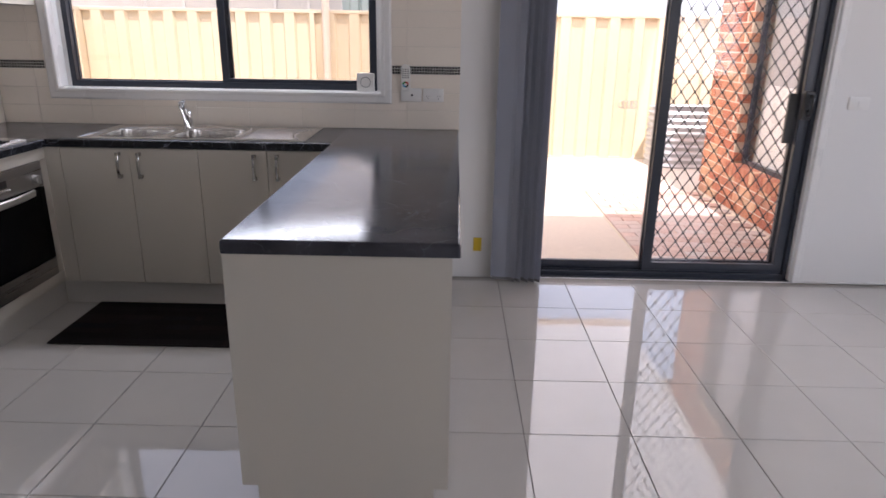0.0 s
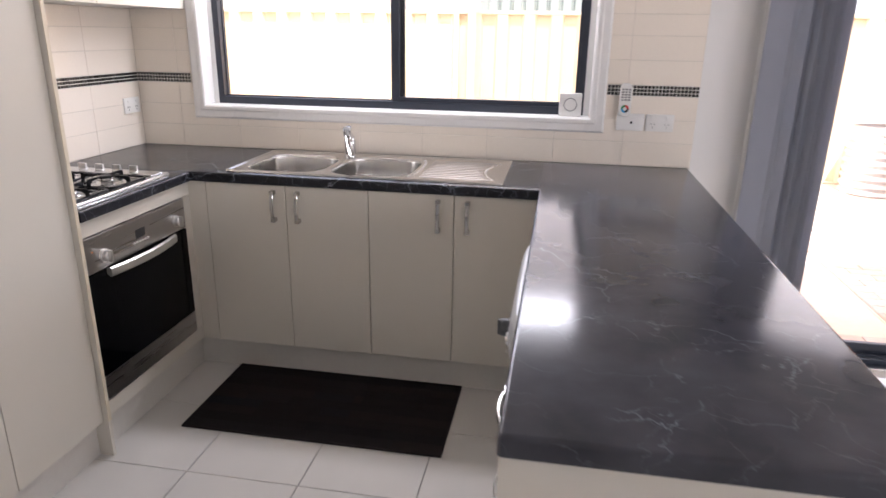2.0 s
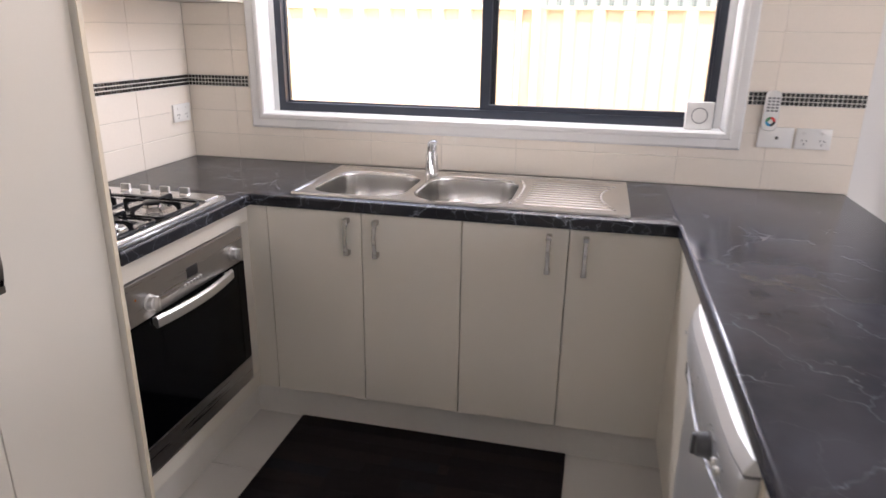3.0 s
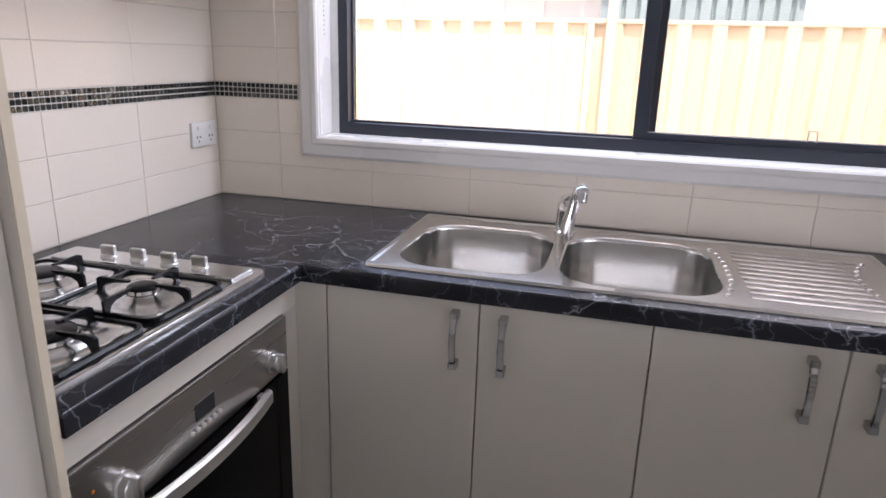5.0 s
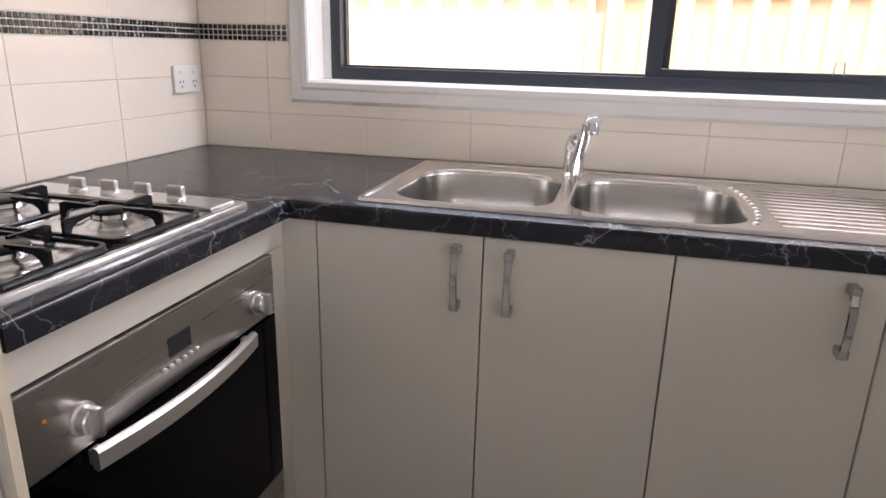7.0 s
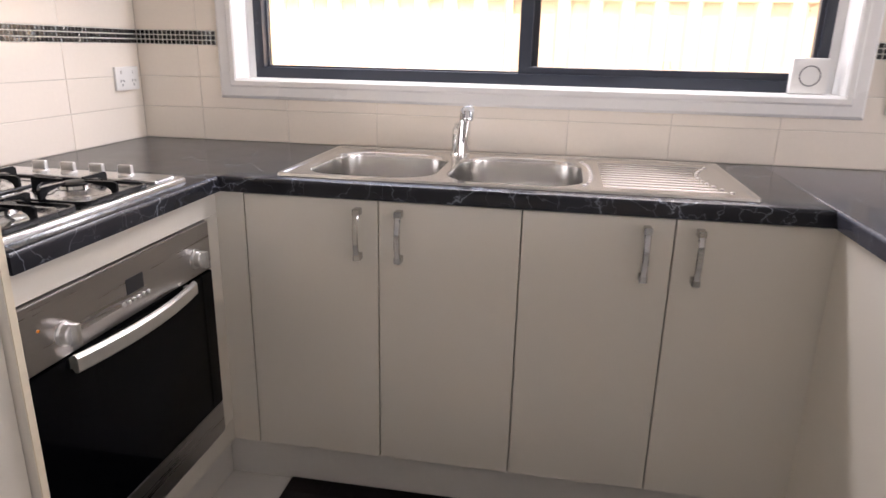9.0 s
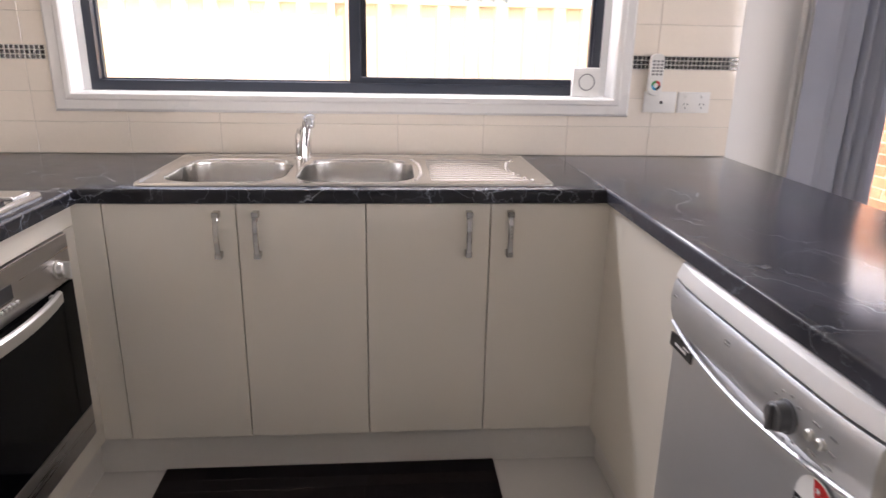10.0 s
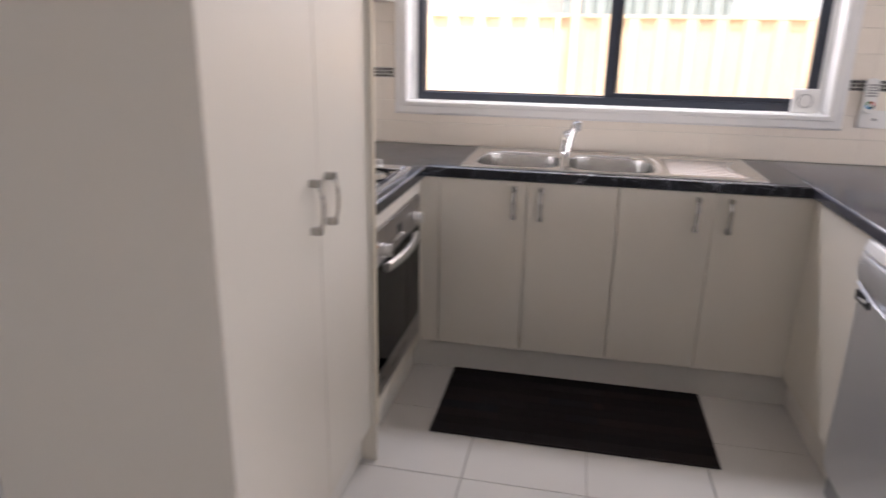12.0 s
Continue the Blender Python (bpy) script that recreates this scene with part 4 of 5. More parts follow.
part("bottom_rail", B(FRONT_X - 0.017, FRONT_X, -0.6545, FRONT_Y + 0.0011, 0.141, 0.204, bevel=0.001), laminate, housing)
part("corner_stile", B(FRONT_X - 0.017, FRONT_X, -0.046, FRONT_Y + 0.0011, 0.205, 0.800, bevel=0.001), laminate, housing)
OY0, OY1, OX = -0.652, -0.049, FRONT_X + 0.009
oven = thing("oven", (-0.3, -0.35, 0.206), "built-in electric oven with steel fascia and black glass door", "oven")
part("body", B(-0.56, OX - 0.024, OY0 + 0.01, OY1 - 0.01, 0.215, 0.79), black_enamel, oven)
fascia = part("fascia", B(OX - 0.020, OX, OY0, OY1, 0.676, 0.798, bevel=0.0025), steel_h, oven, "brushed steel control fascia")
odoor = part("door", B(OX - 0.022, OX + 0.001, OY0 + 0.001, OY1 - 0.001, 0.300, 0.672, bevel=0.003), oven_glass, oven, "black glass oven door")
part("lower_trim", B(OX - 0.020, OX, OY0, OY1, 0.207, 0.297, bevel=0.0025), steel_h, oven, "brushed steel lower strip")
disp = part("display", B(OX - 0.002, OX + 0.0015, -0.378, -0.322, 0.724, 0.757, bevel=0.0008), dark_plastic, fascia, "dark clock display")
for i in range(6):
    y = -0.392 + i * 0.0165
    part("button", revolve(bmesh.new(), (OX, y, 0.709), [(0.0045, 0.0), (0.0045, 0.004), (0.0035, 0.005)], 14, "X"), knob_mat, fascia, smooth=True)
for y in (-0.556, -0.118):
    bm = bmesh.new()
    revolve(bm, (OX, y, 0.720), [(0.024, 0.0), (0.024, 0.004), (0.020, 0.006), (0.019, 0.018), (0.017, 0.020)], 28, "X")
    box(bm, OX + 0.012, OX + 0.032, y - 0.006, y + 0.006, 0.720 - 0.021, 0.720 + 0.021, bevel=0.003)
    part("knob", bm, knob_mat, fascia, "satin alloy control knob", smooth=True)
bm = bmesh.new()
revolve(bm, (OX, -0.612, 0.748), [(0.003, 0.0), (0.0025, 0.002)], 10, "X")
part("indicator", bm, material("amber_lens", (0.60, 0.20, 0.02), 0.2), fascia, "small amber indicator")
bm = bmesh.new()
pts = []
for k in range(17):
    s = k / 16 * 2 - 1
    pts.append((OX + 0.036 - 0.020 * s * s, -0.360 + s * 0.200, 0.662))
sweep(bm, pts, 0.034, 0.016, up=(1, 0, 0), round_edge=0.005)
for s in (-1, 1):
    box(bm, OX - 0.001, OX + 0.017, -0.360 + s * 0.187 - 0.009, -0.360 + s * 0.187 + 0.009, 0.649, 0.671, bevel=0.002)
part("handle", bm, bar_mat, odoor, "bowed satin silver bar handle", smooth=True)

# gas hob
hob = thing("gas_hob", (-0.27, -0.36, CT), "four-burner stainless steel gas hob with black trivets", "hob")
HX0, HX1, HY0, HY1 = -0.520, -0.036, -0.645, -0.078
plate = bmesh.new()
prev = None
for inset, h in ((0.0, 0.0005), (0.001, 0.007), (0.003, 0.0110), (0.006, 0.0118), (0.016, 0.0118), (0.019, 0.0100), (0.026, 0.0098)):
    ring_, _ = loop(plate, rounded(HX0 + inset, HX1 - inset, HY0 + inset, HY1 - inset, max(0.014 - inset * 0.4, 0.004), 5), CT + h)
    if prev:
        skin(plate, prev, ring_)
    prev = ring_
plate.faces.new(prev)
bmesh.ops.recalc_face_normals(plate, faces=plate.faces)
part("plate", plate, hob_steel, hob, "polished steel hob plate", smooth=True)
part("control_strip", B(HX0 + 0.016, HX1 - 0.026, -0.168, HY1 - 0.016, CT + 0.010, CT + 0.017, bevel=0.003), hob_steel, hob)
for x in (-0.382, -0.307, -0.232, -0.158):
    bm = bmesh.new()
    revolve(bm, (x, -0.134, CT + 0.017), [(0.018, 0.0), (0.018, 0.003), (0.015, 0.006), (0.006, 0.0065)], 24)
    box(bm, x - 0.0175, x + 0.0175, -0.1405, -0.1285, CT + 0.021, CT + 0.043, bevel=0.0042, segments=3)
    part("knob", bm, knob_mat, hob, "satin alloy gas knob", smooth=True)
burners = ((-0.165, -0.295, 0.025), (-0.395, -0.295, 0.036), (-0.165, -0.515, 0.044), (-0.395, -0.515, 0.030))
for x, y, r in burners:
    dish, prev = bmesh.new(), None
    for half, cr, dz in ((0.100, 0.034, 0.0005), (0.098, 0.034, 0.0040), (0.094, 0.033, 0.0045), (0.089, 0.034, 0.0020), (0.080, 0.045, 0.0010), (0.068, 0.0672, 0.0025), (r + 0.022, r + 0.0215, 0.0040), (r + 0.010, r + 0.0095, 0.0100), (r + 0.003, r + 0.0025, 0.0115)):
        ring_, _ = loop(dish, rounded(x - half, x + half, y - half, y + half, cr, 8), CT + 0.010 + dz)
        if prev:
            skin(dish, prev, ring_)
        prev = ring_
    bmesh.ops.recalc_face_normals(dish, faces=dish.faces)
    well = part("burner_dish", dish, hob_steel, hob, smooth=True)
    part("burner_ring", revolve(bmesh.new(), (x, y, CT + 0.0195), [(r + 0.004, 0.0), (r + 0.006, 0.003), (r + 0.004, 0.009), (r, 0.010)], 32), handle_mat, well, "ridged alloy burner ring", smooth=True)
    part("burner_cap", revolve(bmesh.new(), (x, y, CT + 0.0293), [(r + 0.002, 0.0), (r + 0.002, 0.003), (r - 0.004, 0.006), (r * 0.4, 0.007)], 32), black_enamel, well, "black burner cap", smooth=True)
for y0, y1 in ((-0.402, -0.188), (-0.624, -0.410)):
    trivet = bmesh.new()
    zt = CT + 0.0145
    ring = [(x, y, zt) for x, y in rounded(HX0 + 0.026, HX1 - 0.026, y0 + 0.006, y1 - 0.006, 0.022, 4)]
    sweep(trivet, ring + [ring[0]], 0.007, 0.008)
    box(trivet, -0.285, -0.275, y0 + 0.008, y1 - 0.008, zt - 0.003, zt + 0.005, bevel=0.002, segments=1)
    cy = (y0 + y1) / 2
    for cx in (-0.165, -0.395):
        for dx, dy, reach in ((1, 0, 0.100), (-1, 0, 0.100), (0, 1, 0.099), (0, -1, 0.099)):
            d, c = Vector((dx, dy, 0)), Vector((cx, cy, 0))
            side = Vector((-dy, dx, 0)) * 0.0032
            outline = ((reach, -0.002), (reach - 0.011, -0.002), (reach - 0.015, 0.008), (reach - 0.026, 0.0145), (0.042, 0.0185), (0.028, 0.0200), (0.028, 0.0240), (reach - 0.008, 0.0250), (reach, 0.0210))
            near, far = ([trivet.verts.new(c + d * r_ + Vector((0, 0, zt + h)) + side * q) for r_, h in outline] for q in (-1, 1))
            skin(trivet, near, far)
            trivet.faces.new(near[::-1])
            trivet.faces.new(far)
    bmesh.ops.recalc_face_normals(trivet, faces=trivet.faces)
    part("trivet", trivet, black_enamel, hob, "black enamelled pan support")

# tall pantry
PY0, PSPLIT, PY1, PTOP = -1.530, -1.055, -0.672, 2.10
pantry = thing("pantry_cupboard", (-0.3, -1.1, 0.14), "tall cream laminate two-door pantry cupboard", "cupboard")
part("body", B(WEST + 0.002, FRONT_X - 0.019, PY0 + 0.016, PY1, 0.14, PTOP), carcass, pantry)
part("side_panel", B(WEST + 0.002, FRONT_X - 0.001, PY0 - 0.001, PY0 + 0.0155, 0.0, PTOP), laminate, pantry)
edge = part("end_panel", B(WEST + 0.002, -0.006, -0.6715, -0.6560, 0.0, PTOP, bevel=0.0008, segments=1), laminate, pantry)
part("edge_strip", B(-0.006, -0.0035, -0.671, -0.6565, 0.141, PTOP), laminate_edge, edge, "cream edge strip")
for a, b, hy in ((PY0 + 0.001, PSPLIT - 0.0015, PSPLIT - 0.050), (PSPLIT + 0.0015, PY1 - 0.002, PSPLIT + 0.050)):
    d = part("door", B(FRONT_X - 0.017, FRONT_X, a, b, 0.141, PTOP - 0.003, bevel=0.0012, segments=1), laminate, pantry)
    bow_handle(d, (FRONT_X, hy, 0.992), 0.132, (1, 0, 0), (0, 0, 1))

# wall cupboard over the hob
upper = thing("wall_cupboard", (-0.44, 0.0, 1.545), "white wall cupboard fixed above the hob", "cupboard")
part("body", B(WEST + 0.001, -0.312, -0.650, NORTH - 0.003, 1.546, 2.10), carcass, upper)
for a, b in ((-0.648, -0.030), (-0.027, NORTH - 0.006)):
    part("door", B(-0.311, -0.294, a, b, 1.545, 2.098, bevel=0.001, segments=1), laminate, upper)

# peninsula: filler panel, dishwasher, drawers, end panel
back = thing("peninsula_unit", (2.03, -0.6, 0.0), "cream laminate back and end panels of the peninsula", "cabinet")
part("back_panel", B(2.022, 2.040, -1.590, NORTH - 0.003, 0.133, CB - 0.002, bevel=0.001), laminate, back)
part("back_kick", B(1.980, 1.996, -1.590, NORTH - 0.003, 0.001, 0.139), kick_mat, back)
part("side_panel", B(ISL_X, ISL_X + 0.017, -0.495, FRONT_Y - 0.001, 0.141, CB - 0.003, bevel=0.001), laminate, back)
part("end_panel", slab([1.4275, 1.475, 1.998, 2.040], [0.001, 0.133, CB - 0.002], lambda u, v: v > 0.133 or 1.475 < u < 1.998, -1.607, -1.591, "y"), laminate, back)
part("dishwasher_side", B(ISL_X - 0.002, 2.021, -1.1295, -1.1135, 0.001, CB - 0.002), laminate_edge, back)

drawers = thing("drawer_cabinet", (1.7, -1.36, 0.14), "cream laminate drawer unit at the peninsula end", "drawers")
part("body", B(ISL_X + 0.019, 2.020, -1.590, -1.131, 0.14, CB - 0.003), carcass, drawers)
for z0, z1 in ((0.702, CB - 0.004), (0.530, 0.699), (0.337, 0.527), (0.141, 0.334)):
    d = part("drawer_front", B(ISL_X, ISL_X + 0.017, -1.5895, -1.132, z0, z1, bevel=0.0012, segments=1), laminate, drawers)
    bow_handle(d, (ISL_X, -1.392, z1 - 0.048 if z1 > 0.8 else z1 - 0.060), 0.132, (-1, 0, 0), (0, 1, 0))

# dishwasher
dw = thing("dishwasher", (1.7, -0.8, 0.0), "freestanding silver dishwasher with bowed front and rating sticker", "dishwasher")
DY0, DY1 = -1.108, -0.503
part("body", B(1.452, 2.010, DY0 + 0.004, DY1 - 0.004, 0.02, 0.846, bevel=0.003), silver_paint, dw)


def bowed(y0, y1, profile, n=10):
    """A front whose outline (x offset, z) runs across y, bent back a little near both sides."""
    bm = bmesh.new()
    rows = []
    for i in range(n + 1):
        s = i / n
        y = y0 + (y1 - y0) * s
        e = 0.012 * (abs(s * 2 - 1) ** 6)
        rows.append([bm.verts.new((x + (e if k not in (0, len(profile) - 1) else 0), y, z)) for k, (x, z) in enumerate(profile)])
    for a, b in zip(rows, rows[1:]):
        for k in range(len(profile) - 1):
            bm.faces.new((a[k], b[k], b[k + 1], a[k + 1]))
    for r in (rows[0], rows[-1]):
        bm.faces.new(r)
    bm.faces.new([r[0] for r in rows] + [r[-1] for r in rows[::-1]])
    bmesh.ops.recalc_face_normals(bm, faces=bm.faces)
    return bm


part("top_cover", bowed(DY0, DY1, [(1.470, 0.826), (1.402, 0.826), (1.403, 0.832), (1.412, 0.853), (1.425, 0.859), (1.470, 0.860)]), silver_pale, dw, "pale silver top edge", smooth=True)
panel = part("control_panel", bowed(DY0, DY1, [(1.460, 0.718), (1.420, 0.718), (1.408, 0.726), (1.399, 0.750), (1.396, 0.784), (1.399, 0.812), (1.404, 0.8195), (1.460, 0.8195)]), silver_paint, dw, "curved silver control panel", smooth=True)
ddoor = part("door", bowed(DY0, DY1, [(1.455, 0.105), (1.425, 0.105), (1.418, 0.112), (1.416, 0.300), (1.415, 0.670), (1.417, 0.698), (1.428, 0.712), (1.455, 0.714)]), silver_paint, dw, smooth=True)
part("plinth", B(1.450, 1.470, DY0 + 0.006, DY1 - 0.006, 0.002, 0.100), grey_plastic, dw)
grip = bmesh.new()
pts = [(1.401 + 0.016 * (k / 10 - 1) ** 2 * 0.6 + 0.010 * (k / 10 - 1) ** 2, -0.800 + 0.30 * (k / 10 - 1), 0.706 + 0.016 * (k / 10 - 1) ** 2) for k in range(21)]
sweep(grip, pts, 0.009, 0.008, up=(1, 0, 0), round_edge=0.003)
part("grip_edge", grip, silver_paint, panel, "polished grip edge under the panel", smooth=True)
bm = bmesh.new()
revolve(bm, (1.398, -0.945, 0.764), [(0.026, 0.0), (0.026, -0.004), (0.023, -0.006), (0.022, -0.022), (0.019, -0.025)], 28, "X")
box(bm, 1.366, 1.376, -0.949, -0.941, 0.744, 0.784, bevel=0.002)
part("programme_knob", bm, knob_grey, panel, "dark grey programme knob", smooth=True)
for y in (-1.000, -1.024):
    part("button", revolve(bmesh.new(), (1.400, y, 0.768), [(0.0085, 0.0), (0.0085, -0.006), (0.006, -0.009)], 18, "X"), bar_mat, panel, "round silver button", smooth=True)
marks = bmesh.new()
for k in range(9):
    a = radians(-40 + k * 32)
    box(marks, 1.3955, 1.3975, -0.945 + 0.038 * math.sin(a) - 0.003, -0.945 + 0.038 * math.sin(a) + 0.003, 0.764 + 0.036 * math.cos(a) - 0.0012, 0.764 + 0.036 * math.cos(a) + 0.0012)
for y, z in ((-1.010, 0.790), (-1.045, 0.790), (-1.045, 0.768), (-1.045, 0.747), (-1.012, 0.747), (-0.760, 0.797), (-0.760, 0.791), (-0.545, 0.797)):
    box(marks, 1.3960, 1.3975, y - 0.008, y + 0.008, z - 0.0014, z + 0.0014)
tagged(part("printed_marks", marks, grey_plastic, panel), kind="stuff")
badge = part("badge", B(1.4128, 1.4165, -0.612, -0.514, 0.676, 0.707, bevel=0.0008), dark_plastic, ddoor, "black rectangular badge")
part("badge_mark", B(1.4118, 1.4127, -0.590, -0.540, 0.686, 0.691), silver_pale, badge)
part("badge_mark", B(1.4118, 1.4127, -0.602, -0.576, 0.6955, 0.6985), silver_pale, badge)

# energy and water rating sticker
LY, LX = -1.017, 1.4135
label_white = material("sticker_white", (0.78, 0.78, 0.76), 0.4, vary=0.02)
label_red = material("sticker_red", (0.62, 0.03, 0.03), 0.4, vary=0.03)
label_black = material("sticker_black", (0.012, 0.012, 0.012), 0.4, vary=0.03)
label_yellow = material("sticker_yellow", (0.80, 0.58, 0.02), 0.4, vary=0.03)
label_green = material("sticker_green", (0.02, 0.25, 0.08), 0.4, vary=0.03)
label_blue = material("sticker_blue", (0.02, 0.33, 0.60), 0.4, vary=0.03)
sticker = part("rating_sticker", B(LX, LX + 0.0016, LY - 0.045, LY + 0.045, 0.408, 0.660), label_white, ddoor, "energy and water rating sticker")


def disc_sector(y, z, r0, r1, a0, a1, x, n=18):
    bm = bmesh.new()
    ins = [bm.verts.new((x, y + r0 * math.cos(radians(a0 + (a1 - a0) * k / n)), z + r0 * math.sin(radians(a0 + (a1 - a0) * k / n)))) for k in range(n + 1)]
    out = [bm.verts.new((x, y + r1 * math.cos(radians(a0 + (a1 - a0) * k / n)), z + r1 * math.sin(radians(a0 + (a1 - a0) * k / n)))) for k in range(n + 1)]
    for k in range(n):
        bm.faces.new((ins[k], out[k], out[k + 1], ins[k + 1]))
    return bm


def flat(y0, y1, z0, z1, m, name, x=LX - 0.0006, label=""):
    return part(name, B(x, x + 0.0006, y0, y1, z0, z1), m, sticker, label)


part("arch_top", disc_sector(LY, 0.660, 0.003, 0.045, 0, 180, LX - 0.0002), label_white, sticker)
part("star_arc", disc_sector(LY, 0.660, 0.016, 0.042, 75, 180, LX - 0.0010), label_red, sticker)
for a in (95, 125, 155):
    cy_, cz_ = LY + 0.029 * math.cos(radians(a)), 0.660 + 0.029 * math.sin(radians(a))
    bm = bmesh.new()
    bm.faces.new([bm.verts.new((LX - 0.0018, cy_ + r * math.cos(radians(90 + k * 36)), cz_ + r * math.sin(radians(90 + k * 36)))) for k in range(10) for r in ((0.0065 if k % 2 == 0 else 0.003),)])
    part("star", bm, label_white, sticker)
flat(LY - 0.045, LY + 0.045, 0.608, 0.655, label_black, "heading_band")
flat(LY - 0.045, LY + 0.045, 0.517, 0.607, label_yellow, "yellow_band")
flat(LY - 0.030, LY + 0.030, 0.540, 0.592, label_white, "figure_box", x=LX - 0.0012)
flat(LY - 0.020, LY + 0.020, 0.553, 0.574, label_red, "figure_bar", x=LX - 0.0020)
flat(LY - 0.045, LY + 0.045, 0.503, 0.516, label_green, "green_band")
part("water_arc", disc_sector(LY, 0.462, 0.012, 0.036, 20, 180, LX - 0.0008), label_blue, sticker)
flat(LY - 0.045, LY + 0.045, 0.438, 0.460, label_black, "heading_band")
flat(LY - 0.045, LY + 0.045, 0.408, 0.437, label_blue, "water_figure_band")


def lettering(text, y, z, size, m, x=LX - 0.0022):
    cu = bpy.data.curves.new("lettering", "FONT")
    cu.body, cu.size, cu.align_x, cu.align_y = text, size, "CENTER", "CENTER"
    cu.extrude = 0.0002
    ob = new("lettering", cu)
    cu.materials.append(m)
    ob.parent = sticker
    ob.matrix_basis = Matrix.Translation((x, y, z)) @ Matrix(((0, 0, -1, 0), (-1, 0, 0, 0), (0, 1, 0, 0), (0, 0, 0, 1)))
    return ob


lettering("ENERGY", LY, 0.643, 0.021, label_white)
lettering("RATING", LY, 0.621, 0.021, label_white)
lettering("WATER RATING", LY, 0.449, 0.0125, label_white)
lettering("11.4", LY, 0.4225, 0.030, label_white)

# floor mat
bm = bmesh.new()
box(bm, 0.128, 1.146, -0.458, 0.051, 0.0005, 0.009, bevel=0.003)
kmat = tagged(new("kitchen_mat", mesh_of("kitchen_mat", bm, mat_mat)), "dark brown ribbed rubber-backed mat before the sink", "mat")
rng = random.Random(11)
for i in range(9):
    y, cuts = -0.450 + i * 0.0546, sorted(rng.uniform(0.20, 1.08) for k in range(rng.randint(1, 3)))
    for x0, x1 in zip([0.134] + cuts, cuts + [1.140]):
        part("woven_strip", B(x0, x1 - 0.001, y, y + 0.0538, 0.0085, 0.0097), weave_mat, kmat)

# ---- small things on walls and sill ----
def wall_plate(name, label, x0, x1, z0, z1, category="socket"):
    ob = thing(name, ((x0 + x1) / 2, NORTH, (z0 + z1) / 2), label, category)
    part("plate", B(x0, x1, NORTH - 0.010, NORTH - 0.0005, z0, z1, bevel=0.003), white_plastic, ob, smooth=True)
    return ob


def socket_face(ob, cx, cz, w, to_wall):
    """Two three-pin outlets with rockers; to_wall maps (across, up, out) to the world."""
    for s in (-1, 1):
        c = cx + s * w / 4
        bm = bmesh.new()
        for dx, dz, tilt in ((-0.007, 0.004, 0.5), (0.007, 0.004, -0.5), (0.0, -0.009, 0.0)):
            a = Vector((c + dx - 0.0035 * math.sin(tilt), cz - 0.010 + dz - 0.0035 * math.cos(tilt)))
            b = Vector((c + dx + 0.0035 * math.sin(tilt), cz - 0.010 + dz + 0.0035 * math.cos(tilt)))
            sweep(bm, [to_wall(a.x, a.y, 0.0105), to_wall(b.x, b.y, 0.0105)], 0.0022, 0.0012, up=tuple(Vector(to_wall(0, 0, 1)) - Vector(to_wall(0, 0, 0))))
        part("pin_slots", bm, dark_plastic, ob)
        p, q = Vector(to_wall(c - 0.006, cz + 0.016, 0.009)), Vector(to_wall(c + 0.006, cz + 0.026, 0.014))
        part("rocker", B(min(p.x, q.x), max(p.x, q.x), min(p.y, q.y), max(p.y, q.y), min(p.z, q.z), max(p.z, q.z), bevel=0.001, segments=1), white_plastic, ob)


blank = wall_plate("wall_plate", "white switch plate with one dark button on tiled wall", 1.730, 1.849, 1.058, 1.132, "switch")
bm = bmesh.new()
revolve(bm, (1.794, NORTH - 0.010, 1.094), [(0.006, 0.0), (0.005, -0.003)], 14, "Y")
part("button", bm, dark_plastic, blank)
gpo = wall_plate("power_socket", "white double power socket on the cream tiles", 1.856, 1.975, 1.058, 1.132)
socket_face(gpo, 1.9155, 1.095, 0.119, lambda a, b, o: (a, NORTH - o, b))
west_gpo = thing("power_socket", (WEST, 0.524, 1.098), "white double power socket in the tiled corner", "socket")
part("plate", B(WEST + 0.0005, WEST + 0.010, 0.466, 0.584, 1.062, 1.136, bevel=0.003), white_plastic, west_gpo, smooth=True)
socket_face(west_gpo, 0.525, 1.098, 0.118, lambda a, b, o: (WEST + o, a, b))
switch = wall_plate("light_switch", "white light switch beside the sliding door", 4.274, 4.390, 1.052, 1.124, "switch")
part("rocker", B(4.325, 4.339, NORTH - 0.014, NORTH - 0.009, 1.076, 1.100, bevel=0.001), white_plastic, switch)
for ob in (switch,):
    ob.location.y += 0.009

remote = thing("remote_control", (1.779, NORTH, 1.19), "white remote control in a wall bracket over the switch plate", "remote")
body = bmesh.new()
pts = rounded(1.7535, 1.8045, 1.120, 1.262, 0.020, 6)
rear = [body.verts.new((x, NORTH - 0.012, z)) for x, z in pts]
mid = [body.verts.new((x, NORTH - 0.026, z)) for x, z in pts]
cx_, cz_ = 1.779, 1.191
tip = [body.verts.new((cx_ + (x - cx_) * 0.90, NORTH - 0.031, cz_ + (z - cz_) * 0.965)) for x, z in pts]
skin(body, rear, mid)
skin(body, mid, tip)
body.faces.new(tip)
body.faces.new(rear[::-1])
bmesh.ops.recalc_face_normals(body, faces=body.faces)
case = part("case", body, white_plastic, remote, smooth=True)
part("bracket", B(1.758, 1.800, NORTH - 0.012, NORTH - 0.0006, 1.150, 1.225, bevel=0.002), white_plastic, remote)
for r in range(5):
    for c in range(3):
        x, z = 1.765 + c * 0.014, 1.236 - r * 0.011
        part("key", B(x - 0.0048, x + 0.0048, NORTH - 0.0325, NORTH - 0.0305, z - 0.0033, z + 0.0033), grey_plastic, case)
